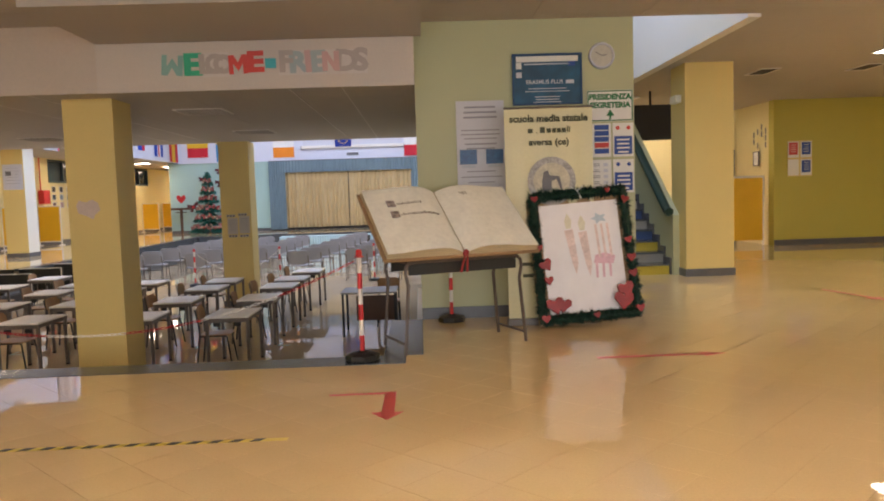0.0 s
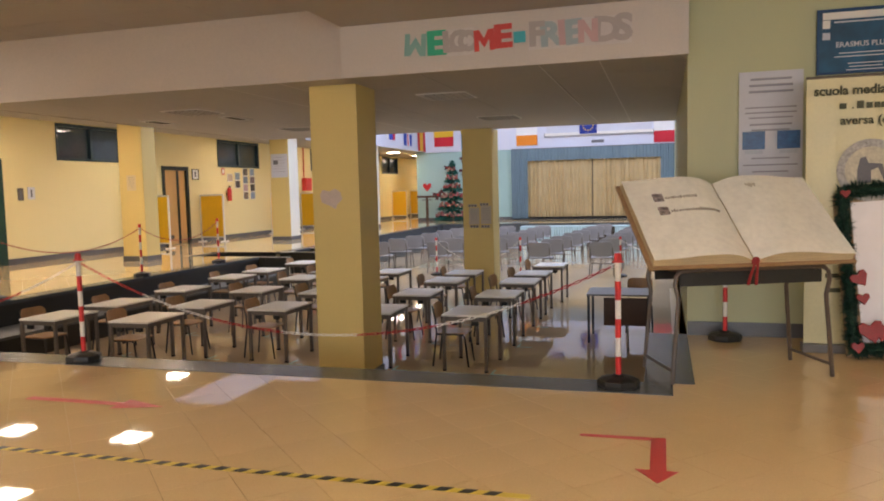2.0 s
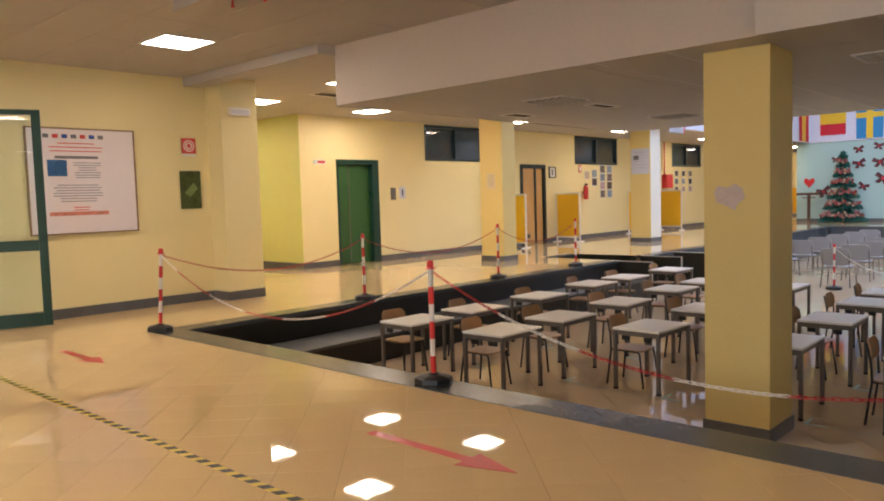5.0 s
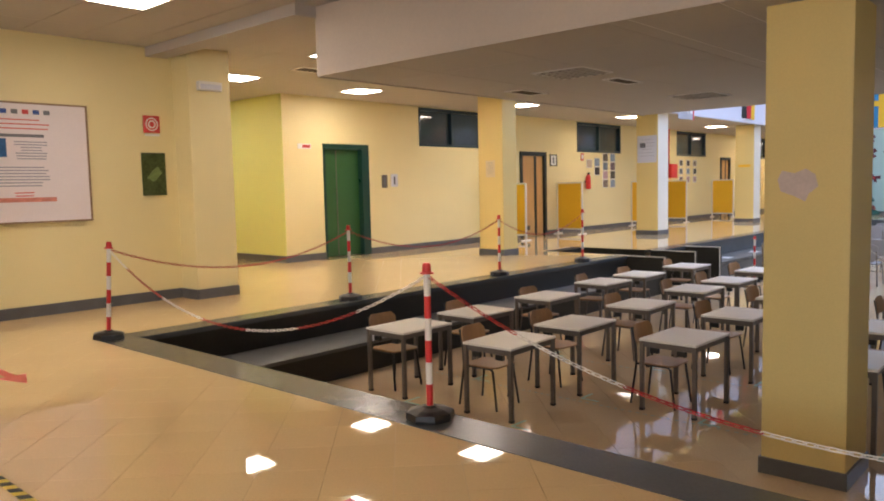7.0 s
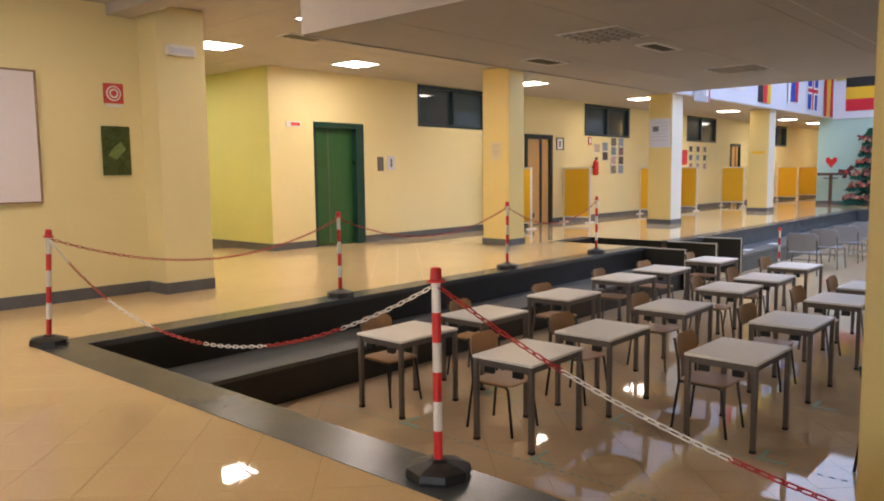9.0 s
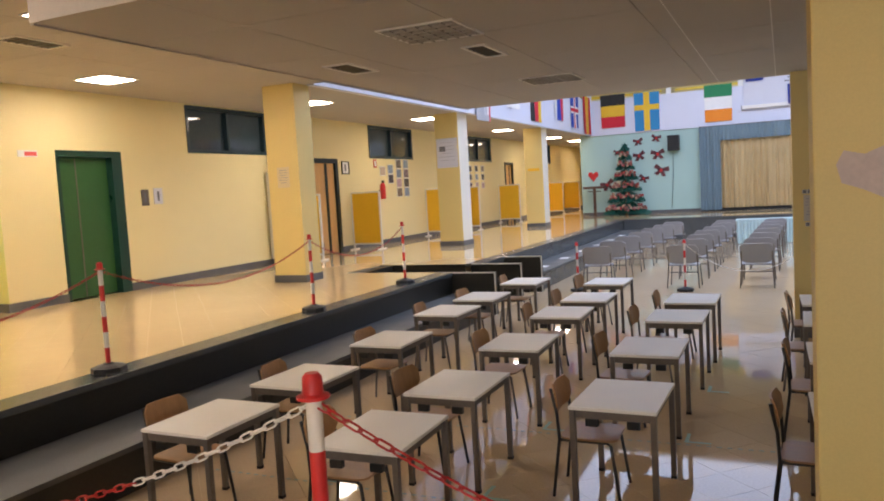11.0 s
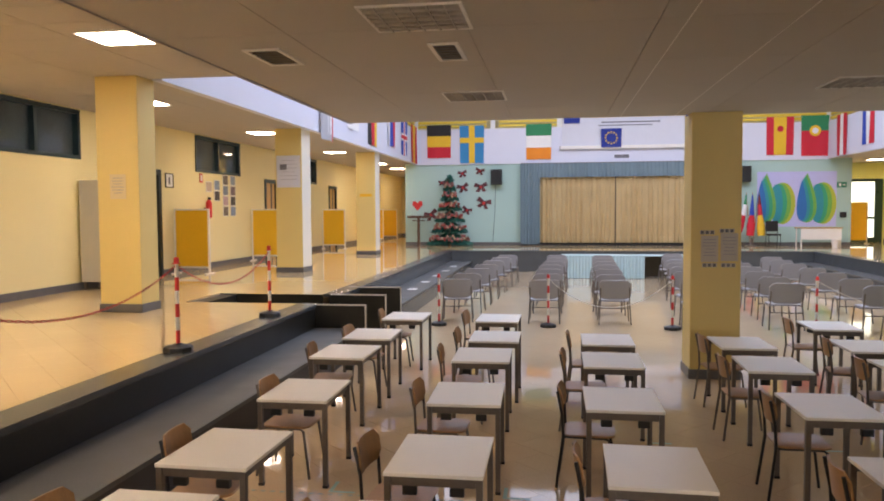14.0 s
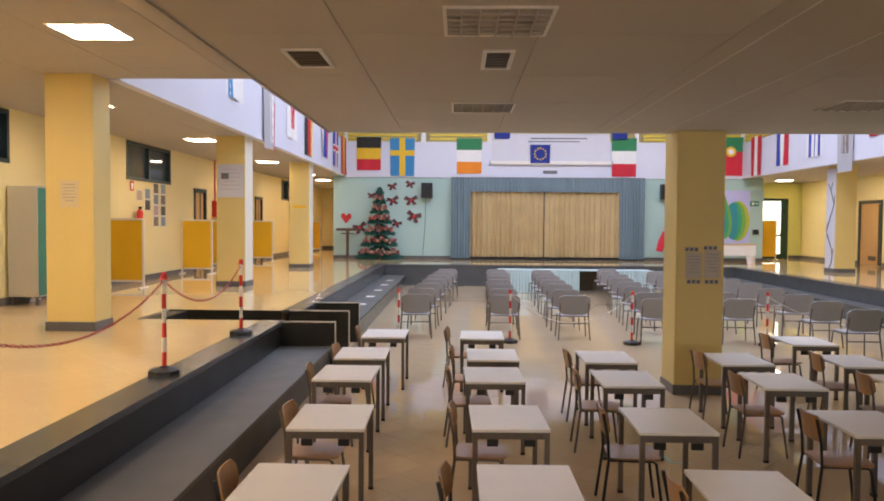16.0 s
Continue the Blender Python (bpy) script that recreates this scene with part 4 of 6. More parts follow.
for y, z, w0, h0, m0, n0, l0 in ((13.26, 2.275, 0.32, 0.1, PAPER, "lift_sign", "small red and white lift sign"), (15.42, 1.56, 0.16, 0.28, STEEL, "call_panel", "small grey lift call panel"), (15.72, 1.58, 0.2, 0.28, LILAC, "notice", "white paper notice beside the lift"), (22.05, 2.1, 0.3, 0.28, PAPER, "notice", "white framed notice beside a door")):
    p = board(n0, l0, "sign" if "sign" in n0 else "notice", pose(WALLX + 0.001, y, z, 0, 0, EAST), w0, h0, m0, BLACKFRAME if y > 20 else None)
    bar(p, w0 * 0.14 if n0 == "lift_sign" else 0, 0, w0 * (0.62 if n0 == "lift_sign" else 0.25), h0 * 0.6, REDINK if n0 == "lift_sign" else INK)
ph = 0
PHOTOS = [mat("photo_print", c, 0.35, var=0.9, scale=16, fine=50, rand=0.6) for c in ((0.26, 0.20, 0.15), (0.14, 0.18, 0.24), (0.30, 0.20, 0.22))]
for y, k, z0 in ((24.0, 1, 2.0), (24.45, 2, 2.05), (24.95, 4, 2.2), (25.4, 4, 2.2)):
    for j in range(k):
        p = board("photograph", "small photograph pinned to the corridor wall", "photograph", pose(WALLX + 0.001, y, z0 + 0.02 - 0.27 * j, 0, 0, EAST), 0.31, 0.26, PAPER, group="pinned photographs")
        bar(p, 0, 0, 0.28, 0.23, PHOTOS[ph % 3], "print")
        ph += 1
for y in (30.4, 31.0, 31.6):
    for j in range(3):
        p = board("photograph", "small photograph pinned to the corridor wall", "photograph", pose(WALLX + 0.001, y, 2.1 - 0.3 * j, 0, 0, EAST), 0.3, 0.24, PAPER, group="pinned photographs")
        bar(p, 0, 0, 0.25, 0.19, PHOTOS[j], "print")
p = board("fire_sign", "small red and white extinguisher sign", "sign", pose(WALLX + 0.001, 23.6, 2.22, 0, 0, EAST), 0.16, 0.22, REDINK)
bar(p, 0, 0, 0.1, 0.14, PAPER)
ext = thing("fire_extinguisher", "red fire extinguisher hung on the corridor wall", "extinguisher", pose(WALLX + 0.12, 23.75, 1.25))
part("bottle", lathe(bmesh.new(), [(0.06, 0), (0.075, 0.02), (0.075, 0.36), (0.05, 0.42), (0.025, 0.44)], 16), RED, ext, smooth=True)
part("valve", boxes((-0.02, 0.05, -0.02, 0.02, 0.4405, 0.5)), BLACK, ext)
part("bracket", boxes((-0.118, -0.0755, -0.02, 0.02, 0.2, 0.25)), STEEL, ext)
pipe = tagged(part("fire_pipe", tube(bmesh.new(), [(WALLX + 0.06, 29.3, 2.052), (WALLX + 0.06, 29.3, CZ - 0.002)], 0.022, 8), RED, None), "red painted fire water pipe above the hose cabinet", "pipe")
cab = thing("hose_cabinet", "red fire hose cabinet on the corridor wall", "cabinet", pose(WALLX, 29.2, 1.55))
part("body", boxes((0.002, 0.2, 0, 0.5, 0, 0.5)), RED, cab, bevel=0.006)
part("door_panel", boxes((0.2005, 0.21, 0.04, 0.46, 0.04, 0.46)), RED, cab)

# papers on the pillars
TANPAPER = mat("yellowed_paper", (0.66, 0.55, 0.34), 0.6, var=0.05)
GREYPAPER = mat("greyish_paper", (0.52, 0.48, 0.43), 0.6, var=0.05)
for x, y, z, w0, h0, l0 in ((-9.25, 15.955, 1.75, 0.24, 0.34, "small paper notice taped to a pillar"), (-9.25, 22.715, 2.3, 0.56, 0.72, "large paper poster taped to a pillar"), (-1.40, 15.845, 0.91, 0.2, 0.32, "paper notice taped to a pillar"), (-1.17, 15.845, 0.93, 0.2, 0.34, "paper notice taped to a pillar")):
    p = board("notice", l0, "notice", pose(x, y, z), w0, h0, GREYPAPER if x > -2 else TANPAPER if y < 20 else LILAC, thick=0.004, group="paper notices")
    lines(p, 0, h0 * 0.35, w0 * 0.8, 6, h0 * 0.12, SOFTINK, 0.008, 0.004, int(y * 10))
    if w0 > 0.4:
        bar(p, -0.12, 0.1, 0.16, 0.12, INK, t=0.004)
blot = [(-0.13, 0.03), (-0.1, 0.09), (-0.02, 0.07), (0.05, 0.1), (0.11, 0.06), (0.13, -0.02), (0.07, -0.07), (0.05, -0.12), (-0.03, -0.08), (-0.11, -0.05)]
o = part("paper_cutout", prism(bmesh.new(), blot, 0.0, 0.003), mat("faded_lilac_paper", (0.60, 0.49, 0.45), 0.6, var=0.1, scale=9), None, at=pose(-1.38, 9.349, 1.36, 90, 0, 0))
tagged(o, "faded lilac paper cut-out stuck to a pillar", "paper cut-out")
for x, z in ((-1.43, 1.11), (-1.2, 1.13), (-1.40, 0.71), (-1.18, 0.71)):
    p = board("paper_strip", "small checked paper strip taped to a pillar", "notice", pose(x, 15.845, z), 0.17, 0.05, GREYPAPER, thick=0.003, group="paper strips")
    for u in (-0.058, 0.0, 0.058):
        bar(p, u, 0, 0.036, 0.04, INK, t=0.003)
p = board("notice", "small yellow label on a pillar", "notice", pose(-9.25, 29.745, 1.9), 0.4, 0.09, ORANGE, thick=0.004)
lamp = thing("emergency_light", "white emergency light box on the wall pier", "emergency light", pose(-8.70, 9.33, 2.78, 0, 0, 90))
part("housing", boxes((-0.17, 0.17, -0.08, 0.0, -0.06, 0.06)), WHITEPL, lamp, bevel=0.02)
part("diffuser", boxes((-0.15, 0.15, -0.084, -0.0802, -0.045, 0.02)), LILAC, lamp)
lamp = thing("emergency_light", "white emergency light box on the stair pillar", "emergency light", pose(6.4, 12.6, 2.75, 0, 0, -90))
part("housing", boxes((-0.15, 0.15, -0.09, 0.0, -0.06, 0.06)), WHITEPL, lamp, bevel=0.02)

# open glazed door leaf by the entrance
d = tagged(new("glazed_door"), "open glazed entrance door leaf with a dark green metal frame", "door", "", "structure")
d.matrix_basis = pose(-8.66, 6.56, 0.006, 0, 0, -112)
W = 1.2
part("stile", boxes((0, 0.1, -0.025, 0.025, 0, 2.62)), GREEN, d, bevel=0.006)
part("stile", boxes((W - 0.1, W, -0.025, 0.025, 0, 2.62)), GREEN, d, bevel=0.006)
for z0, z1 in ((0.0, 0.16), (0.92, 1.05), (2.56, 2.62)):
    part("rail", boxes((0.1, W - 0.1, -0.024, 0.024, z0, z1)), GREEN, d)
PANE = glass("clear_pane")
for z0, z1 in ((0.16, 0.92), (1.05, 2.56)):
    o = part("pane", boxes((0.1, W - 0.1, -0.004, 0.004, z0, z1)), PANE, d)
    o.visible_shadow = False

# locker and free-standing partitions in the corridor
lk = thing("metal_locker", "tall grey metal locker with a teal door", "locker", pose(-11.75, 18.75, 0))
TEALM = mat("teal_enamel", (0.03, 0.22, 0.18), 0.35)
GREYM = mat("grey_enamel", (0.48, 0.47, 0.43), 0.4, var=0.05)
part("body", boxes((0.0, 0.5, 0, 0.52, 0.14, 1.98)), GREYM, lk, bevel=0.012)
dd = part("door_panel", boxes((0.5005, 0.52, 0.02, 0.50, 0.17, 1.95)), TEALM, lk, "teal metal")
part("handle", boxes((0.5202, 0.54, 0.42, 0.45, 1.0, 1.12)), STEEL, dd)
for z in (1.6, 1.66, 1.72):
    part("louvre", boxes((0.5202, 0.526, 0.14, 0.38, z, z + 0.02)), STEEL, dd)
for x in (0.03, 0.44):
    for y in (0.03, 0.46):
        part("foot", boxes((x, x + 0.04, y, y + 0.04, 0, 0.1395)), STEEL, lk)
for y in (19.5, 22.2, 26.6, 29.0, 33.2, 39.5, 42.5):
    r = thing("partition_board", "orange-yellow partition board in a white frame on feet", "partition", pose(-11.35, y, 0, 0, 0, rnd.uniform(-3, 3)), "corridor partitions")
    part("panel", boxes((-0.39, 0.39, -0.015, 0.015, 0.17, 1.43)), ORANGE, r)
    part("frame", boxes((-0.43, -0.39, -0.02, 0.02, 0.0, 1.47), (0.39, 0.43, -0.02, 0.02, 0.0, 1.47), (-0.39, 0.39, -0.02, 0.02, 1.43, 1.47), (-0.39, 0.39, -0.02, 0.02, 0.13, 0.17)), WHITEPL, r, "white frame")
    for x in (-0.41, 0.41):
        part("foot", boxes((x - 0.02, x + 0.02, -0.2, 0.2, 0.0, 0.03)), WHITEPL, r)

# unseen glazed entrance behind, assumed as the source of the frontal fill
ge = tagged(new("entrance_glazing"), "assumed, unseen wide glazed entrance with dark green mullions", "window", "", "structure")
ge.matrix_basis = pose(-2.0, -6.1, 0.1)
for i in range(9):
    part("mullion", boxes((1.5 * i - 0.04 if i else 0, 1.5 * i + 0.04 if i < 8 else 12.0, -0.05, 0.05, 0, 2.8)), GREEN, ge)
part("transom", boxes((0.04, 11.96, -0.049, 0.049, 2.0, 2.08)), GREEN, ge)

# hanging paper decorations on the ceiling near the entrance
setting("ceiling_step", boxes((-5.3, -1.6, 6.55, 6.75, CZ - 0.1, CZ - 0.002)), CEIL, "shallow beige ceiling step", "beam")
for x, h in ((-4.3, 0.1), (-3.85, 0.14), (-3.45, 0.13), (-3.0, 0.1)):
    r = thing("hanging_decoration", "short dark red paper decoration hung on the ceiling step", "decoration", pose(x, 6.55, CZ - 0.1), "hanging decorations")
    part("string", tube(bmesh.new(), [(0, -0.008, 0.06), (0.01, -0.012, -0.02), (-0.01, -0.012, -h)], 0.006, 5), BLACKTUBE, r)
    part("tassel", tube(bmesh.new(), [(-0.01, -0.012, -h - 0.0005), (-0.012, -0.012, -h - 0.06)], [0.006, 0.016], 6), REDINK, r)

# ---- stage wall ----
BLUECURT = mat("blue_grey_stage_curtain", (0.16, 0.23, 0.27), 0.75, var=0.12, scale=2, fine=80)
GOLDCURT = mat("gold_stage_curtain", (0.52, 0.39, 0.20), 0.6, var=0.14, scale=2, fine=80)


def curtain(name, parent, x0, x1, z0, z1, y, material, folds, depth, label="", seed=1):
    """A hanging cloth in soft vertical folds."""
    k = random.Random(seed)
    bm = bmesh.new()
    n = folds * 6
    ph = [k.uniform(-0.5, 0.5) for _ in range(folds + 1)]
    amp = [k.uniform(0.45, 1.0) for _ in range(folds + 1)]
    cols = []
    for i in range(n + 1):
        u = i / n
        a = math.sin(i / 6 * math.tau + ph[i // 6]) * depth * amp[i // 6]
        cols.append([bm.verts.new((x0 + (x1 - x0) * u, y + a * s, z)) for z, s in ((z0, 1.25), (z0 + (z1 - z0) * 0.5, 1.0), (z1, 0.6))])
    for a, b in zip(cols, cols[1:]):
        for j in range(2):
            bm.faces.new((a[j], b[j], b[j + 1], a[j + 1]))
    shell(bm, 0.008)
    return part(name, bm, material, parent, label, smooth=True)


st = thing("stage_curtain", "gold stage curtains framed by blue-grey side curtains and valance", "curtain", pose(0, FAR - 0.3, 0))
curtain("side_curtain", st, -4.6, -3.85, 0.03, 3.2, 0, BLUECURT, 7, 0.04, "blue-grey side curtain", 1)
curtain("side_curtain", st, 1.97, 2.93, 0.03, 3.2, 0, BLUECURT, 9, 0.04, "blue-grey side curtain", 2)
curtain("valance", st, -3.85, 1.97, 2.66, 3.2, 0.0, BLUECURT, 40, 0.03, "blue-grey gathered valance", 3)
curtain("main_curtain", st, -3.88, -0.98, 0.12, 2.7, 0.12, GOLDCURT, 15, 0.07, "gold curtain", 4)
curtain("main_curtain", st, -0.93, 2.0, 0.12, 2.7, 0.12, GOLDCURT, 15, 0.07, "gold curtain", 5)
# Black sheet standing in for the shade behind the curtains.
part("dark_gap", boxes((-4.6, 2.93, 0.2, 0.28, 0.006, 3.2)), BLACK, st)
part("rail", tube(bmesh.new(), [(-4.6, 0.05, 3.21), (2.93, 0.05, 3.21)], 0.02), STEEL, st)
part("sill", boxes((-4.6, 2.93, -0.06, 0.18, 0.005, 0.06)), BLACK, st)
sc = thing("projector_screen", "white roller projector screen case with a printed white sheet above", "screen", pose(-0.7, FAR - 0.08, 3.8))
part("case", boxes((-2.37, 2.37, -0.1, 0.0, -0.06, 0.07)), WHITEPL, sc, bevel=0.02)
for x in (-2.38, 2.38):
    part("end_cap", boxes((x - 0.012, x + 0.012, -0.11, 0.0, -0.07, 0.08)), INK, sc)
part("sheet", boxes((-2.3, 2.3, -0.03, -0.02, 0.0705, 1.14)), LILAC, sc)
lines(sc, 0.3, 0.96, 2.6, 1, 0.1, INK, 0.05, 0.03, 5)
lines(sc, 0.1, 0.84, 2.2, 1, 0.1, INK, 0.04, 0.03, 6)
board("exit_sign", "small dark sign above the stage", "sign", pose(-0.72, FAR - 0.06, 3.45), 0.55, 0.13, INK)
rail = thing("gallery_rail", "yellow painted gallery handrail between white posts on the parapet", "handrail", pose(0, 0, 4.62))
YRAIL = mat("yellow_enamel", (0.80, 0.58, 0.05), 0.35)
for x0, x1 in ((-8.7, -5.95), (-5.45, -3.2), (-3.0, 2.4), (2.9, 6.7)):
    for z in (0.07, 0.22):
        part("rail_bar", boxes((x0, x1, FAR - 0.02, FAR + 0.03, z, z + 0.09)), YRAIL, rail, bevel=0.01)
for x in (-8.8, -5.7, -3.1, 2.65, 6.78):
    part("rail_post", boxes((x - 0.09, x + 0.09, FAR - 0.03, FAR + 0.06, 0.0005, 0.36)), WHITE, rail, "white painted post", bevel=0.006)
for x in (VOID[0] - 0.07, VOID[1] + 0.07):
    for z in (0.07, 0.22):
        part("rail_bar", boxes((x - 0.025, x + 0.025, 16.4, FAR - 0.1, z, z + 0.09)), YRAIL, rail, bevel=0.01)
    for y in (16.45, 21.3, 26.2, 31.1):
        part("rail_post", boxes((x - 0.035, x + 0.035, y - 0.05, y + 0.05, 0.0005, 0.36)), WHITE, rail, "white painted post")


# ---- flags ----
COL = {}


def cloth(c):
    if c not in COL:
        COL[c] = mat("flag_cloth", c, 0.75, var=0.06, scale=5, fine=120)
    return COL[c]


K_, R_, Y_, W_, B_, G_, O_, S_ = (0.02, 0.02, 0.02), (0.60, 0.02, 0.04), (0.80, 0.50, 0.03), (0.82, 0.81, 0.80), (0.02, 0.06, 0.38), (0.02, 0.22, 0.09), (0.85, 0.26, 0.02), (0.03, 0.24, 0.50)


def flag(label, at, w, h, pieces, wave=0.015, seed=0):
    """A hanging flag, its top middle at the origin, seen from -y; pieces are (colour, u0, u1, v0, v1) from 0 to 1, v from the top."""
    r = thing("flag", label, "flag", at, "flags on the parapet")
    k = random.Random(seed)
    ph, f = k.uniform(0, 6), k.uniform(1.0, 1.8)
    for n, (c, u0, u1, v0, v1) in enumerate(pieces):
        bm = bmesh.new()
        nu, nv = max(2, int(8 * (u1 - u0))), max(2, int(6 * (v1 - v0)))
        gg = []
        for i in range(nu + 1):
            u = u0 + (u1 - u0) * i / nu
            col = []
            for j in range(nv + 1):
                v = v0 + (v1 - v0) * j / nv
                y = -0.02 + wave * math.sin(u * math.tau * f + ph + v) * (0.3 + v) - 0.0022 * n
                col.append(bm.verts.new(((u - 0.5) * w * (1 - 0.04 * v), y, -v * h)))
            gg.append(col)
        for a, b in zip(gg, gg[1:]):
            for j in range(nv):
                bm.faces.new((a[j], b[j], b[j + 1], a[j + 1]))
        shell(bm, 0.001)
        part("cloth", bm, cloth(c), r, smooth=True)
    return r


def rows3(a, b, c):
    return [(a, 0, 1, 0, 1 / 3), (b, 0, 1, 1 / 3, 2 / 3), (c, 0, 1, 2 / 3, 1)]


def cols3(a, b, c):
    return [(a, 0, 1 / 3, 0, 1), (b, 1 / 3, 2 / 3, 0, 1), (c, 2 / 3, 1, 0, 1)]


FY = FAR - 0.055
flag("black, yellow and red banded flag on the parapet", pose(-7.85, FY, 4.79), 0.98, 1.3, rows3(K_, Y_, R_), seed=1)
flag("blue flag with a yellow cross on the parapet", pose(-6.53, FY, 4.75), 0.98, 1.48, [(S_, 0, 1, 0, 1), (Y_, 0.38, 0.62, 0, 1), (Y_, 0, 1, 0.32, 0.46)], seed=2)
flag("green, white and orange banded flag on the parapet", pose(-3.9, FY, 4.76), 1.0, 1.38, rows3(G_, W_, O_), seed=3)
eu = flag("blue flag with a ring of yellow stars", pose(-1.13, FY - 0.13, 4.51), 0.78, 0.72, [((0.01, 0.03, 0.25), 0, 1, 0, 1)], 0.006, 4)
for k in range(12):
    a = k * math.tau / 12
    star = [((0.05 if i % 2 == 0 else 0.02) * math.sin(i * math.pi / 5), (0.05 if i % 2 == 0 else 0.02) * math.cos(i * math.pi / 5)) for i in range(10)]
    part("star", prism(bmesh.new(), star, 0.0, 0.003, pose(0.22 * math.sin(a), -0.04, -0.36 + 0.22 * math.cos(a), 90, 0, 0)), cloth(Y_), eu)
for x in (-2.62, 1.95):
    flag("small blue flag on the printed sheet", pose(x, FY - 0.08, 5.02), 0.62, 0.28, [((0.01, 0.03, 0.25), 0, 1, 0, 1)], 0.004, 5)
flag("green, white and red banded flag on the parapet", pose(2.15, FY, 4.79), 0.98, 1.5, rows3(G_, W_, R_), seed=6)
fl = flag("red and yellow flag with a crest on the parapet", pose(5.05, FY, 4.82), 0.98, 1.42, [(R_, 0, 0.27, 0, 1), (Y_, 0.27, 0.73, 0, 1), (R_, 0.73, 1, 0, 1)], seed=7)
part("crest", prism(bmesh.new(), disc(0.11), 0.045, 0.048, pose(0, 0, -0.45, 90, 0, 0)), cloth(R_), fl)
fl = flag("green and red flag with a round yellow crest", pose(6.28, FY, 4.85), 0.98, 1.5, [(G_, 0, 1, 0, 0.38), (R_, 0, 1, 0.38, 1)], seed=8)
part("crest", prism(bmesh.new(), disc(0.2), 0.045, 0.048, pose(0, 0, -0.57, 90, 0, 0)), cloth(Y_), fl)
part("shield", prism(bmesh.new(), disc(0.11), 0.0485, 0.051, pose(0, 0, -0.57, 90, 0, 0)), cloth(W_), fl)
LX, RX = VOID[0] + 0.005, VOID[1] - 0.005
GREYF = (0.42, 0.42, 0.45)
for y, h, pc, lab in ((21.35, 0.9, [(W_, 0, 1, 0, 1), (S_, 0.1, 0.3, 0, 1)], "white and blue striped flag hung on the parapet"), (24.0, 1.6, [(GREYF, 0, 1, 0, 1), (W_, 0.55, 0.9, 0.2, 0.9), (R_, 0.9, 1, 0.3, 1)], "white and grey banner with a drawn beast"),
                      (26.4, 1.1, [(W_, 0, 1, 0, 1), (R_, 0.3, 0.8, 0.0, 0.75)], "white and red flag hung on the parapet"), (28.65, 1.35, cols3(K_, R_, Y_), "black, red and yellow flag hung on the parapet"),
                      (31.3, 1.15, cols3(W_, B_, R_), "white, blue and red flag hung on the parapet"), (33.5, 1.3, [(B_, 0, 1, 0, 1), (W_, 0.36, 0.64, 0, 1), (W_, 0, 1, 0.4, 0.6), (R_, 0.44, 0.56, 0, 1), (R_, 0, 1, 0.45, 0.55)], "blue flag with red and white crosses"),
                      (35.4, 1.45, [(R_, 0, 0.25, 0, 1), (Y_, 0.25, 0.75, 0, 1), (R_, 0.75, 1, 0, 1)], "red and yellow striped flag hung on the parapet")):
    flag(lab, pose(LX, y, 4.72, 0, 0, EAST), 1.15, h, pc, 0.02, int(y * 7))
for y, h, pc, lab in ((34.75, 1.45, cols3(R_, W_, R_), "red, white and red flag hung on the parapet"), (32.5, 1.25, cols3(B_, W_, R_), "blue, white and red flag hung on the parapet"), (30.2, 1.15, [(W_, 0, 1, 0, 1), (B_, 0.15, 0.3, 0, 1), (B_, 0.5, 0.62, 0, 1), (B_, 0.8, 0.92, 0, 1)], "white and blue striped flag hung on the parapet"),
                      (28.3, 1.75, [(GREYF, 0, 1, 0, 1), ((0.2, 0.16, 0.14), 0.3, 0.7, 0.15, 0.7)], "pale banner with a drawn beast on the parapet"), (26.6, 0.9, [(R_, 0, 0.5, 0, 1), (G_, 0.5, 1, 0, 1)], "red and green flag hung on the parapet")):
    flag(lab, pose(RX, y, 4.72, 0, 0, -EAST), 0.95, h, pc, 0.02, int(y * 7))

# ---- Christmas tree, bows and loudspeakers at the stage wall ----
tr = thing("christmas_tree", "tall green tinsel Christmas tree with red and cream ornaments", "christmas tree", pose(-7.38, FAR - 0.42, 0))
NEEDLE = mat("dark_green_tinsel", (0.018, 0.12, 0.085), 0.5, var=0.6, scale=8)
part("trunk", tube(bmesh.new(), [(0, 0, 0.0), (0, 0, 1.4), (0, 0, 2.75)], [0.05, 0.035, 0.012], 8), PLY, tr)
k = random.Random(11)
bm = bmesh.new()
TIERS = [(0.06, 0.86, 0.5), (0.55, 0.66, 0.42), (0.98, 0.54, 0.40), (1.42, 0.42, 0.38), (1.82, 0.31, 0.36), (2.2, 0.2, 0.34), (2.52, 0.11, 0.3)]
for z0, r0, hh in TIERS:
    for i in range(int(2600 * r0)):
        a, f = k.uniform(0, math.tau), k.random() ** 0.5
        z = z0 + (1 - f) * hh + k.uniform(-0.03, 0.05)
        r = r0 * f * k.uniform(0.85, 1.08)
        p = Vector((r * math.cos(a), 0.5 * r * math.sin(a), z))
        d = Vector((math.cos(a), 0.5 * math.sin(a), k.uniform(-0.9, 0.2))).normalized() * k.uniform(0.07, 0.14)
        s = d.orthogonal().normalized() * 0.022
        bm.faces.new([bm.verts.new(q) for q in (p - s, p + s, p + d)])
tagged(part("crown", bm, NEEDLE, tr, "tiers of dark green tinsel"), kind="stuff")
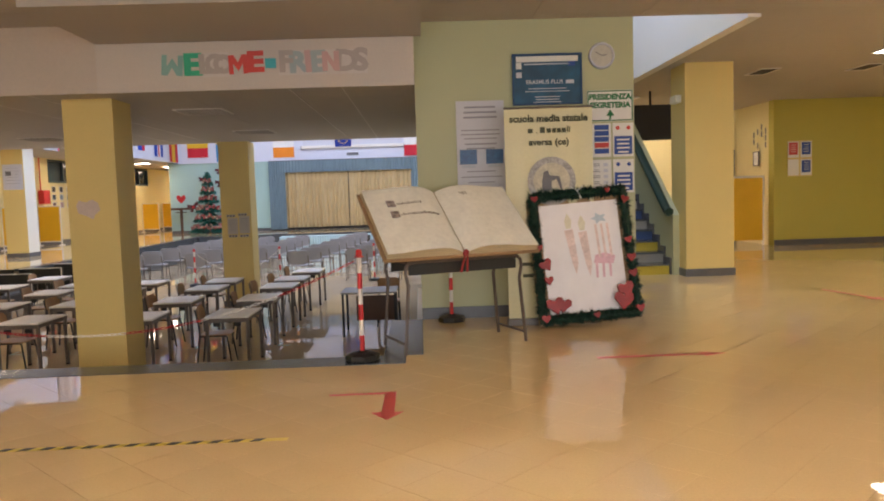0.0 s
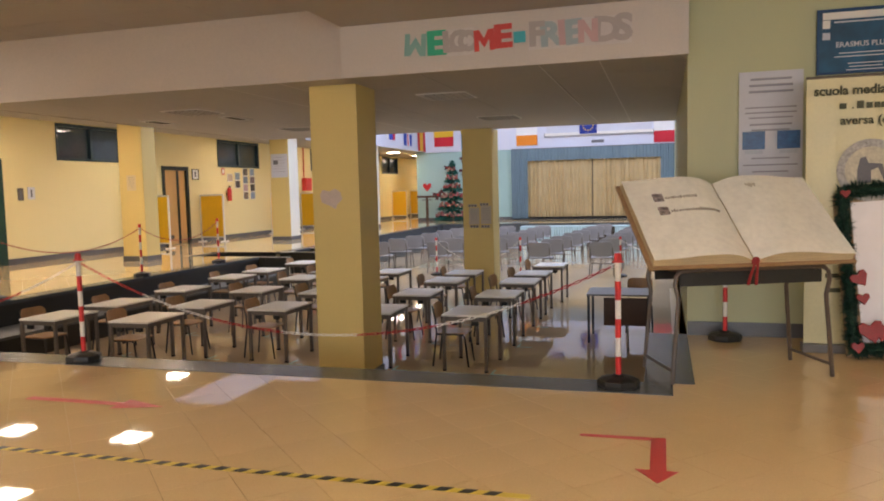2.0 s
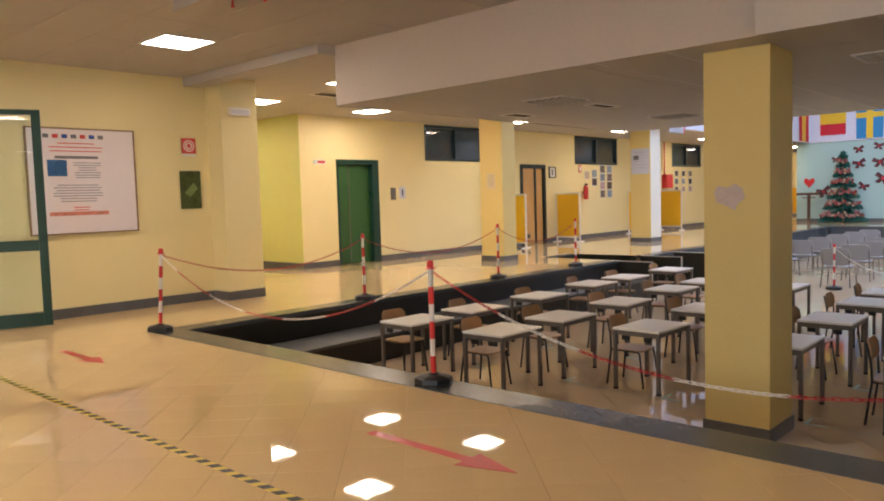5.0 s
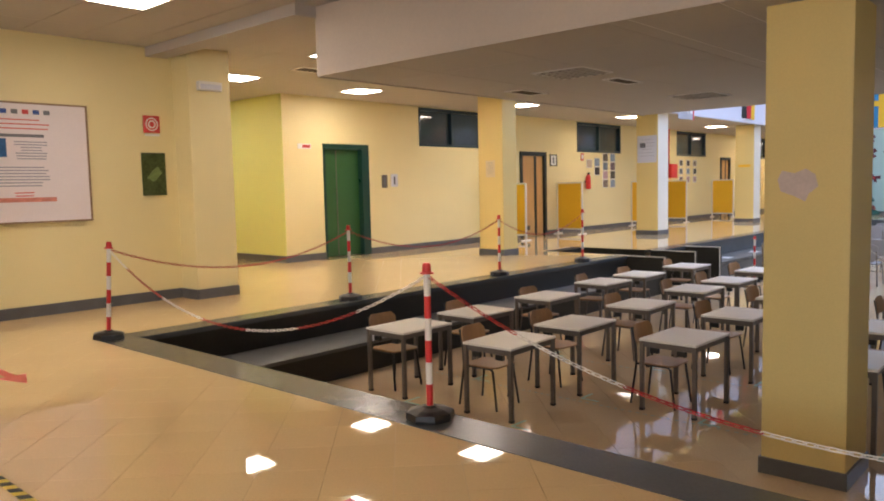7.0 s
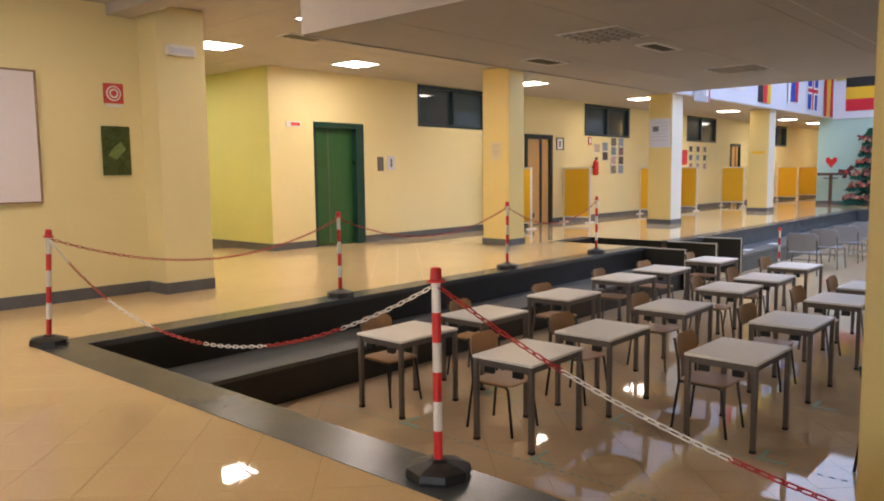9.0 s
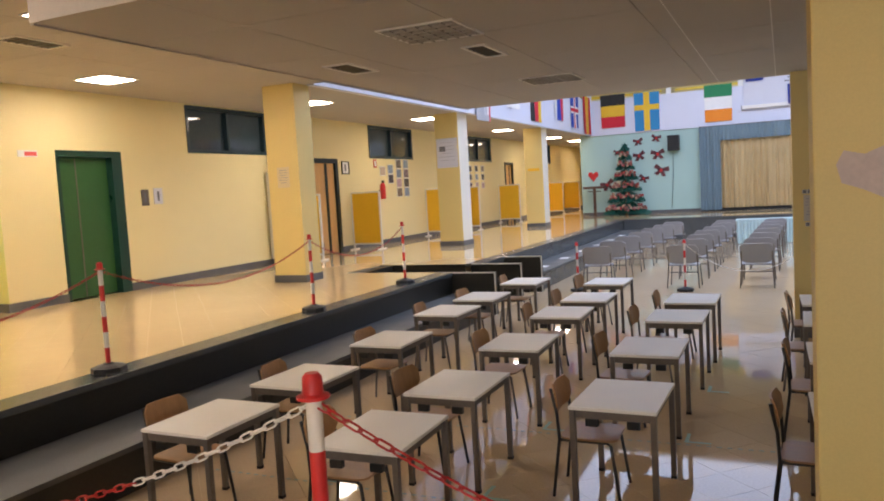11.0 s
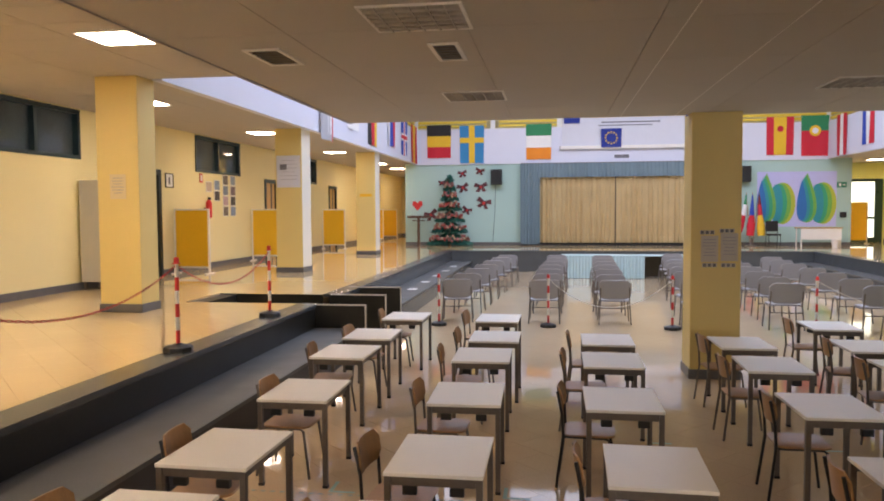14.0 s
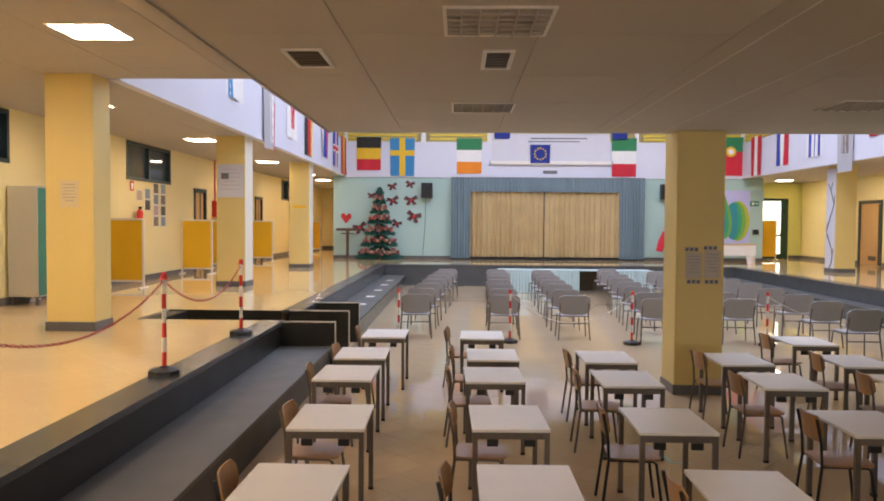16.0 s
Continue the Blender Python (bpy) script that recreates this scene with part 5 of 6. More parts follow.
CONES = [mesh_of("ornament", lathe(bmesh.new(), [(0.012, -0.06), (0.045, -0.03), (0.05, 0.0), (0.036, 0.035), (0.012, 0.06)], 8), c, 0, True)
         for c in (plain("dull_red_ornament", (0.30, 0.05, 0.04)), plain("cream_ornament", (0.40, 0.28, 0.19)), plain("brown_ornament", (0.20, 0.08, 0.06)), plain("rose_ornament", (0.32, 0.13, 0.12)))]
for z0, r0, hh in TIERS[:6]:
    for i in range(int(58 * r0)):
        a = math.pi + math.pi * (i + k.uniform(0.1, 0.9)) / int(58 * r0)
        f = k.uniform(0.72, 0.98)
        o = new("ornament", CONES[k.randrange(4)])
        o.parent = tr
        o.matrix_basis = pose(r0 * f * math.cos(a), 0.5 * r0 * f * math.sin(a) - 0.06, z0 + (1 - f) * hh + 0.1 + k.uniform(0, 0.12), k.uniform(-30, 30), k.uniform(-30, 30), 0)
BOW = mat("dark_red_check_cloth", (0.12, 0.035, 0.04), 0.7, var=0.6, scale=14, fine=60)
bow_pts = [(0, 0.05), (0.16, 0.14), (0.2, 0.02), (0.06, 0.0), (0.15, -0.12), (0.05, -0.14), (0, -0.04), (-0.06, -0.14), (-0.16, -0.11), (-0.06, 0.0), (-0.2, 0.03), (-0.15, 0.14)]
bow_mesh = mesh_of("wall_bow", prism(bmesh.new(), bow_pts, 0.0, 0.03), BOW, 0.006)
knot_mesh = mesh_of("knot", lathe(bmesh.new(), [(0.02, 0.028), (0.04, 0.04), (0.03, 0.06), (0.01, 0.066)], 10), RED, 0, True)
for x, z, s, a in ((-6.92, 2.86, 0.75, 10), (-6.22, 2.95, 0.75, -10), (-6.9, 2.3, 0.95, 15), (-6.18, 2.32, 1.05, 5), (-6.07, 1.68, 1.15, -15), (-8.2, 1.22, 1.1, 20), (-6.75, 1.4, 0.8, -20), (-7.75, 2.5, 0.6, 0)):
    o = tagged(new("wall_bow", bow_mesh), "dark red checked cloth bow pinned to the stage wall", "bow", "bows on the stage wall")
    o.matrix_basis = pose(x, FAR - 0.002, z, 90, 0, 0) @ pose(0, 0, 0, 0, 0, a) @ Matrix.Diagonal((s * 1.35, s * 1.35, 1, 1))
    q = new("knot", knot_mesh)
    q.parent = o
heart = [(0, -0.13), (0.13, 0.02), (0.12, 0.1), (0.06, 0.12), (0, 0.06), (-0.06, 0.12), (-0.12, 0.1), (-0.13, 0.02)]
o = tagged(part("wall_heart", prism(bmesh.new(), heart, 0, 0.02), RED, None, at=pose(-8.75, FAR - 0.002, 1.6, 90, 0, 0) @ Matrix.Diagonal((1.6, 1.6, 1, 1))), "red paper heart pinned to the stage wall", "heart")
tb = thing("signpost", "brown wooden post with a flat crosspiece by the tree", "signpost", pose(-8.62, FAR - 0.5, 0))
DARKWOOD = mat("dark_brown_wood", (0.10, 0.05, 0.03), 0.55, var=0.3, scale=3, stretch=(1, 1, 6))
part("post", boxes((-0.05, 0.05, -0.05, 0.05, 0, 1.1)), DARKWOOD, tb, bevel=0.006)
part("board", boxes((-0.42, 0.45, -0.2, 0.2, 1.1005, 1.2)), DARKWOOD, tb, bevel=0.006)
part("brace", boxes((-0.25, 0.25, -0.03, 0.03, 0.98, 1.02)), DARKWOOD, tb)
for x in (-5.55, 3.78):
    sp = thing("loudspeaker", "black wall loudspeaker box by the stage", "loudspeaker", pose(x, FAR - 0.003, 2.7), "stage loudspeakers")
    part("cabinet", boxes((-0.22, 0.22, -0.3, -0.06, -0.3, 0.3)), BLACK, sp, bevel=0.015)
    part("grille", boxes((-0.19, 0.19, -0.309, -0.3005, -0.27, 0.27)), mat("black_speaker_cloth", (0.02, 0.02, 0.02), 0.9), sp)
    part("bracket", boxes((-0.04, 0.04, -0.059, 0.0, -0.05, 0.05)), STEEL, sp)
cb = tagged(part("speaker_cable", tube(bmesh.new(), [(-5.6, FAR - 0.012, 2.4), (-5.62, FAR - 0.012, 1.4), (-5.7, FAR - 0.012, 0.3), (-5.72, FAR - 0.012, 0.15)], 0.009, 6), BLACK), "black cable running down the stage wall", "cable")

# ---- covered table in front of the stage ----
ct = thing("covered_table", "long table with a pleated turquoise cloth in front of the stage", "table", pose(-0.7, 29.9, PIT))
TURQ = mat("turquoise_satin", (0.46, 0.62, 0.64), 0.4, var=0.12, scale=2)
part("tabletop", boxes((-2.35, 2.35, -0.4, 0.4, 0.68, 0.705)), TURQ, ct, "turquoise cloth top", bevel=0.01)
curtain("skirt", ct, -2.34, 0.1, 0.01, 0.68, -0.41, TURQ, 26, 0.025, "pleated turquoise skirt", 7)
curtain("skirt", ct, 1.1, 2.34, 0.01, 0.68, -0.41, TURQ, 14, 0.025, "pleated turquoise skirt", 8)
for x in (-2.25, 0.0, 2.25):
    for y in (-0.34, 0.34):
        part("leg", boxes((x - 0.02, x + 0.02, y - 0.02, y + 0.02, 0, 0.6795)), STEEL, ct)
part("back_cloth", boxes((-2.3, 2.3, 0.36, 0.38, 0.02, 0.679)), GRILLE, ct)

# ---- mural, desk, chair and flags to the side of the stage ----
MUR = mat("lilac_mural_ground", (0.50, 0.50, 0.78), 0.55, var=0.1, scale=1)
mu = board("mural", "lilac mural with blue-green drops and leaf shapes", "mural", pose(5.69, FAR - 0.001, 1.75), 2.82, 2.06, MUR, thick=0.006)


def drop(w, h):
    return [(w * math.sin(t) * (0.5 - 0.5 * math.cos(t)) ** 0.6, h * math.cos(t)) for t in (i * math.tau / 28 for i in range(28))]


BANDS = [plain("mural_band_%s" % n, c) for n, c in (("yellow", (0.42, 0.46, 0.05)), ("lime", (0.16, 0.40, 0.07)), ("green", (0.03, 0.34, 0.17)), ("teal", (0.02, 0.27, 0.32)), ("blue", (0.02, 0.15, 0.42)))]
for x in (-1.09, 0.35):
    for i, c in enumerate(BANDS[:4]):
        shape(mu, disc(1, 32, 0.46 - 0.075 * i, 0.78 - 0.02 * i), x + 0.60 - 0.075 * i, -0.16, c, "leaf_band", 0.006 + 0.002 * i, 0.0016)
    for i, c in enumerate((BANDS[1], BANDS[2], BANDS[3], BANDS[4])):
        shape(mu, drop(0.47 - 0.075 * i, 0.93 - 0.05 * i), x + 0.02 - 0.062 * i, 0.05 - 0.03 * i, c, "drop_band", 0.016 + 0.002 * i, 0.0016)
wd = thing("white_desk", "white-fronted teacher's desk under the mural", "desk", pose(6.16, FAR - 1.0, 0))
part("tabletop", boxes((-0.72, 0.72, -0.35, 0.35, 0.68, 0.71)), WOOD, wd, bevel=0.005)
part("front_panel", boxes((-0.68, 0.68, -0.33, -0.31, 0.28, 0.6795)), WHITEPL, wd)
for x in (-0.68, 0.64):
    for y in (-0.3, 0.27):
        part("leg", boxes((x, x + 0.04, y, y + 0.04, 0, 0.6795)), WHITEPL, wd)
bn = thing("waste_bin", "small white waste bin under the desk", "bin", pose(6.6, FAR - 1.45, 0))
part("body", lathe(bmesh.new(), [(0.11, 0), (0.15, 0.28), (0.14, 0.28), (0.1, 0.02)], 16), WHITEPL, bn, smooth=True)
oc = thing("office_chair", "black upholstered chair beside the flags", "chair", pose(4.62, FAR - 1.0, 0))
part("seat", prism(bmesh.new(), round_rect(0.46, 0.44, 0.06), 0.42, 0.48), BLACK, oc, bevel=0.015)
part("backrest", boxes((-0.22, 0.22, 0.2, 0.25, 0.56, 0.95)), BLACK, oc, bevel=0.02)
for x in (-0.2, 0.2):
    part("leg", tube(bmesh.new(), [(x, -0.2, 0), (x, -0.18, 0.42)], 0.012), BLACKTUBE, oc)
    part("leg", tube(bmesh.new(), [(x, 0.24, 0), (x, 0.2, 0.42), (x, 0.22, 0.7)], 0.012), BLACKTUBE, oc)
fs = thing("flag_stand", "three furled flags on poles in a stand", "flag stand", pose(3.95, FAR - 0.6, 0))
part("stand_base", lathe(bmesh.new(), [(0.2, 0), (0.2, 0.03), (0.06, 0.06), (0.05, 0.3)], 16), STEEL, fs)
for dx, lean, cs in ((-0.2, -0.42, (G_, W_, R_)), (0.02, -0.1, (B_, B_, R_)), (0.26, 0.1, ((0.16, 0.01, 0.02), R_, Y_))):
    part("pole", tube(bmesh.new(), [(dx * 0.2, 0, 0.05), (dx, 0, 2.0)], 0.012), PLY, fs)
    spine = [(dx, -0.02, 1.92), (dx + lean * 0.1, -0.03, 1.55), (dx + lean * 0.25, -0.05, 1.15), (dx + lean * 0.55, -0.06, 0.75), (dx + lean * 0.8, -0.06, 0.4)]
    wide = [0.02, 0.06, 0.09, 0.15, 0.13]
    for c, a, b in zip(cs, (0, 1, 2), (2, 3, 5)):
        part("furled_cloth", tube(bmesh.new(), spine[a:b] if a == 2 else spine[a:b + 1][:2], wide[a:b] if a == 2 else wide[a:b + 1][:2], 9), cloth(c), fs, smooth=True)

p = board("exit_sign", "small green exit sign on the stage wall", "sign", pose(7.27, FAR - 0.001, 2.27), 0.34, 0.2, plain("exit_green", (0.01, 0.20, 0.11)), thick=0.02)
bar(p, -0.06, 0.0, 0.08, 0.12, PAPER, "pictogram", t=0.02)
bar(p, 0.08, 0.0, 0.1, 0.04, PAPER, "pictogram", t=0.02)
wb = thing("wall_phone", "small black wall telephone beside the mural", "telephone", pose(7.33, FAR - 0.001, 1.16))
part("housing", boxes((-0.11, 0.11, -0.07, 0, -0.1, 0.1)), BLACK, wb, bevel=0.012)
part("handset", boxes((-0.1, -0.045, -0.1, -0.0705, -0.09, 0.09)), BLACK, wb, bevel=0.01)

# ---- right-hand far corridor ----
gd = tagged(new("glass_door"), "glazed exit door in a dark green frame with daylight behind", "door", "", "structure")
gd.matrix_basis = pose(GLAZED[0], 39.5, 0)
GL = GLAZED[1] - GLAZED[0]
part("door_frame", boxes((0, 0.09, -0.02, 0.15, 0, 2.6), (GL - 0.3, GL, -0.02, 0.15, 0, 2.6), (0.09, GL - 0.3, -0.02, 0.15, 2.48, 2.6), (0.09, GL - 0.3, -0.02, 0.15, 0, 0.2), (0.09, GL - 0.3, -0.02, 0.15, 0.95, 1.05)), GREEN, gd)
for z0, z1 in ((0.2, 0.95), (1.05, 2.48)):
    part("pane", boxes((0.09, GL - 0.3, 0.06, 0.07, z0, z1)), glow("daylight_backdrop", (0.90, 0.95, 0.80), 2.6), gd, "pane bright with daylight")
r = thing("partition_board", "orange-yellow partition board beside the exit door", "partition", pose(8.3, 37.6, 0), "corridor partitions")
part("panel", boxes((-0.4, 0.4, -0.015, 0.015, 0.15, 1.6)), ORANGE, r)
part("frame", boxes((0.4, 0.44, -0.02, 0.02, 0, 1.64), (-0.44, -0.4, -0.02, 0.02, 0, 1.64), (-0.4, 0.4, -0.02, 0.02, 1.6, 1.64)), WHITEPL, r)
for x in (-0.42, 0.42):
    part("foot", boxes((x - 0.02, x + 0.02, -0.2, 0.2, 0.0, 0.03)), WHITEPL, r)
rd = tagged(new("door_4"), "pale wooden classroom door in a dark frame", "door", "classroom doors", "structure")
rd.matrix_basis = pose(10.6, RDOOR[0], 0)
RL = RDOOR[1] - RDOOR[0]
leaf = part("door_leaf", boxes((0.02, 0.06, 0.05, RL - 0.05, 0.01, 2.24)), WOOD, rd)
part("vent_grille", boxes((0.008, 0.0195, 0.35, 0.85, 0.18, 0.34)), GRILLE, leaf)
part("vision_strip", boxes((0.012, 0.0195, 0.12, 0.24, 0.02, 2.2)), BLACKFRAME, leaf)
part("door_frame", boxes((-0.03, 0.2, -0.06, 0.05, 0, 2.36), (-0.03, 0.2, RL - 0.05, RL + 0.06, 0, 2.36), (-0.03, 0.2, 0.05, RL - 0.05, 2.24, 2.36)), BLACKFRAME, rd)
hg = board("painted_hanging", "long white hanging painted with a dark climbing branch", "hanging", pose(7.148, 29.9, 1.6, 0, 0, -90), 0.58, 3.15, LILAC, thick=0.004)
bm = bmesh.new()
kk = random.Random(3)
pts = [(0.18 * math.sin(i * 0.8) + kk.uniform(-0.04, 0.04), -0.008, -1.5 + 0.2 * i) for i in range(14)]
tube(bm, pts, 0.018, 5)
for p0 in pts[2::2]:
    tube(bm, [p0, (p0[0] + kk.uniform(-0.2, 0.2), -0.008, p0[2] + 0.25)], 0.012, 5)
part("painted_branch", bm, INK, hg)

# ---- stairs and lobby on the right ----
STEPS = 9
for i in range(STEPS):
    c = (plain("yellow_riser", (0.55, 0.42, 0.04)), plain("grey_riser", (0.3, 0.3, 0.28)), plain("yellow_riser", (0.55, 0.42, 0.04)), plain("blue_riser", (0.03, 0.07, 0.2)))[min(i, 3) if i < 4 else (3 if i % 2 else 1)]
    s = tagged(part("stair_step", boxes((4.74, 6.28, 12.75 + 0.29 * i, 13.05 + 0.29 * i, -0.1, 0.17 * (i + 1) - 0.03)), c), "stair step with a painted riser and dark tread", "step", "stair steps", "structure")
    part("tread", boxes((4.74, 6.28, 12.73 + 0.29 * i, 13.06 + 0.29 * i, 0.17 * (i + 1) - 0.0295, 0.17 * (i + 1))), GRANITE, s)
    part("zigzag_skirting", boxes((6.281, 6.299, 12.68 + 0.29 * i, 13.0 + 0.29 * i, 0.17 * i, 0.17 * (i + 1) + 0.1)), SKIRT, s)
bm = bmesh.new()
prism(bm, [(12.6, -0.05), (17.4, -0.05), (17.4, 3.7), (16.6, 3.7), (12.6, 0.95)], 0, 0.1, Matrix(((0, 0, 1, 6.3), (1, 0, 0, 0), (0, 1, 0, 0), (0, 0, 0, 1))))
setting("stair_parapet", bm, SAGE, "sage green sloping stair parapet wall", "wall")
hr = thing("stair_handrail", "dark green sloping stair handrail", "handrail", pose(6.24, 12.6, 1.0))
part("rail", tube(bmesh.new(), [(0, 0, 0.0), (0, 0.12, 0.04), (0, 4.0, 2.7)], 0.07, 10), mat("worn_dark_green_paint", (0.012, 0.04, 0.03), 0.5, var=0.3, scale=3), hr, smooth=True)
for t in (0.1, 0.5, 0.9):
    part("bracket", tube(bmesh.new(), [(0.0, 4.0 * t, 2.7 * t - 0.02), (0.058, 4.0 * t, 2.7 * t - 0.08)], 0.012), GREEN, hr)
setting("wall_stair_back", boxes((2.3, 6.3, 16.3, 16.5, CZ, 7.4), (4.74, 6.3, 17.6, 17.85, -0.05, CZ), (6.4, 10.3, 19.6, 19.85, -0.05, CZ + 0.1)), CREAM, "cream wall behind the stairs", "wall")
bl = thing("hanging_screen", "black screen hung from the ceiling behind the stairs", "screen", pose(6.86, 15.5, 2.66))
part("casing", boxes((-0.5, 0.5, -0.04, 0.04, -0.34, 0.34)), BLACK, bl, bevel=0.01)
part("display", boxes((-0.46, 0.46, -0.044, -0.0405, -0.3, 0.3)), mat("matt_dark_display", (0.02, 0.02, 0.022), 0.6), bl)
part("hanger", tube(bmesh.new(), [(0, 0, 0.335), (0, 0, CZ - 2.662)], 0.02), BLACK, bl)
lc = thing("low_counter", "orange-yellow partition panel by the lobby wall", "partition", pose(9.75, 17.9, 0))
part("panel", boxes((-0.42, 0.42, -0.02, 0.02, 0.12, 1.55)), ORANGE, lc)
part("frame", boxes((0.42, 0.46, -0.025, 0.025, 0, 1.6), (-0.46, -0.42, -0.025, 0.025, 0, 1.6), (-0.42, 0.42, -0.025, 0.025, 1.55, 1.6)), WHITEPL, lc)
dr = tagged(new("door_5"), "blue-framed door in the lobby wall", "door", "", "structure")
dr.matrix_basis = pose(9.3, 19.59, 0)
part("door_leaf", boxes((0, 0.85, -0.03, 0.0, 0.005, 2.2)), WOOD, dr)
part("door_frame", boxes((-0.08, 0.0, -0.05, 0.0, 0.005, 2.28), (0.85, 0.93, -0.05, 0.0, 0.005, 2.28), (0.0, 0.85, -0.05, 0.0, 2.2, 2.28)), plain("blue_frame", (0.03, 0.08, 0.16)), dr)
p = board("safety_notice", "group of small red and blue health notices on the yellow wall", "notice", pose(10.88, 17.578, 1.95), 0.56, 0.8, OCHRE, thick=0.003)
for x, z, c in ((-0.15, 0.2, REDINK), (0.14, 0.2, BLUEINK), (0.14, -0.2, BLUEINK)):
    bar(p, x, z, 0.25, 0.36, PAPER, "sheet_paper", t=0.003)
    bar(p, x, z + 0.02, 0.2, 0.27, c, t=0.006)
    lines(p, x, z + 0.1, 0.16, 4, 0.05, PAPER, 0.012, 0.0085, 4)
bar(p, -0.15, -0.2, 0.25, 0.36, PAPER, "sheet_paper", t=0.003)
p = board("notice", "small framed notice in the lobby", "notice", pose(10.27, 18.4, 2.0, 0, 0, -90), 0.25, 0.3, PAPER, INK)
for i in range(9):
    board("photograph", "small photograph pinned to the lobby wall", "photograph", pose(10.298, 18.0 + 0.2 * (i % 4), 2.3 + 0.16 * (i % 3) + 0.1 * (i % 2), 0, 0, -90), 0.06, 0.13, INK, thick=0.004, group="lobby photographs")


# ---- markings on the floor ----
TAPE_RED = plain("red_floor_tape", (0.62, 0.07, 0.06), 0.35)


def arrow(x, y, a, length, width=0.07, head=0.34, hw=0.11):
    o = part("floor_arrow", prism(bmesh.new(), [(0, -width / 2), (length - head, -width / 2), (length - head, -hw), (length, 0), (length - head, hw), (length - head, width / 2), (0, width / 2)], 0.001, 0.0025), TAPE_RED, None, at=pose(x, y, 0, 0, 0, a))
    return tagged(o, "red tape arrow stuck on the tiled floor", "floor marking", "floor arrows")


arrow(-2.28, 6.06, 0, 1.12)
arrow(-6.75, 5.95, 0, 0.97)
arrow(3.73, 6.93, 0, 1.07, 0.06, 0.2, 0.08)
arrow(7.5, 10.4, -80, 1.1, 0.06, 0.25, 0.1)
bent = part("floor_arrow", prism(bmesh.new(), [(1.63, 6.05), (2.02, 6.05), (2.02, 5.6), (1.95, 5.6), (2.06, 5.43), (2.16, 5.6), (2.1, 5.6), (2.1, 6.1), (1.63, 6.09)], 0.001, 0.0025), TAPE_RED)
tagged(bent, "bent red tape arrow stuck on the tiled floor", "floor marking", "floor arrows")
hz = thing("hazard_tape", "yellow and black striped hazard tape along the floor", "floor marking", pose(-9.05, 5.14, 0))
part("yellow_tape", boxes((0, 10.55, -0.025, 0.025, 0.0008, 0.002)), plain("yellow_tape", (0.72, 0.55, 0.06), 0.4), hz)
stripe = mesh_of("stripe", prism(bmesh.new(), [(0, -0.025), (0.06, -0.025), (0.09, 0.025), (0.03, 0.025)], 0.0021, 0.003), plain("black_tape", (0.02, 0.02, 0.02), 0.4))
for i in range(87):
    o = new("stripe", stripe)
    o.parent = hz
    o.matrix_basis = pose(0.01 + 0.12 * i, 0, 0)
GTAPE = plain("green_tape", (0.25, 0.42, 0.33), 0.5)
for xs, ys in DESKS:
    for x, y in zip(xs[:3], ys[:3]):
        o = part("floor_mark", boxes((x + 0.3, x + 0.5, y - 0.42, y - 0.39, PIT + 0.0008, PIT + 0.002), (x + 0.3, x + 0.33, y - 0.388, y - 0.2, PIT + 0.0008, PIT + 0.002)), GTAPE)
        tagged(o, "pale green tape corner marking a desk's place", "floor marking", "desk place marks")
DOTS = plain("grey_green_tape", (0.20, 0.30, 0.25), 0.5)
for y in (9.03, 10.1, 11.58):
    bm = bmesh.new()
    x = -5.9
    while x < 0.4:
        box(bm, x, x + 0.035, y - 0.01, y + 0.01, PIT + 0.0008, PIT + 0.0016)
        x += 0.075
    tagged(part("dotted_tape", bm, DOTS), "dotted grey-green tape line across the sunken floor", "floor marking", "tape lines", "stuff")
for i in range(6):
    o = part("paper_marker", boxes((-0.1, 0.1, -0.14, 0.14, 0, 0.0012)), PAPER, None, at=pose(-6.4, 21.0 + 1.7 * i, -0.3495, 0, 0, rnd.uniform(-5, 5)))
    tagged(o, "white paper seat marker on the stone ledge", "paper", "seat markers")

# ---- giant book on a table ----
BX = pose(2.6, 7.78, 0, 0, 0, 22)
tb = thing("book_table", "old school table with dark top and bent tube legs", "table", BX)
part("tabletop", boxes((-0.55, 0.55, -0.24, 0.24, 0.79, 0.82)), DARKWOOD, tb, bevel=0.006)
part("apron", boxes((-0.53, 0.53, -0.235, -0.215, 0.69, 0.7895), (-0.53, 0.53, 0.215, 0.235, 0.69, 0.7895)), BLACKTUBE, tb)
BROWNTUBE = mat("brown_enamelled_tube", (0.10, 0.07, 0.05), 0.4)
for y in (-0.26, 0.26):
    part("leg_frame", tube(bmesh.new(), [(-0.60, y * 1.05, 0.0), (-0.55, y, 0.60), (-0.575, y, 0.71), (-0.565, y, 0.77), (-0.53, y, 0.80), (-0.45, y, 0.806),
                                         (0.45, y, 0.806), (0.53, y, 0.80), (0.565, y, 0.77), (0.575, y, 0.71), (0.55, y, 0.60), (0.60, y * 1.05, 0.0)], 0.016), BROWNTUBE, tb, smooth=True)
for s in (-1, 1):
    part("foot_bar", tube(bmesh.new(), [(s * 0.592, -0.268, 0.09), (s * 0.592, 0.268, 0.09)], 0.012), BROWNTUBE, tb)
bk = thing("giant_book", "giant open papier-mache book with aged cream pages", "book", BX @ pose(-0.03, -0.31, 0.835, 39, 0, 0))
PAGE = mat("aged_cream_page", (0.88, 0.85, 0.75), 0.75, var=0.09, scale=5, fine=24, bump=0.08)
PAGEEDGE = mat("layered_page_edge", (0.55, 0.45, 0.28), 0.8, var=0.35, scale=4, fine=60, stretch=(1, 1, 25), bump=0.2)
COVER = mat("brown_card_cover", (0.36, 0.22, 0.11), 0.6, var=0.2, scale=4)
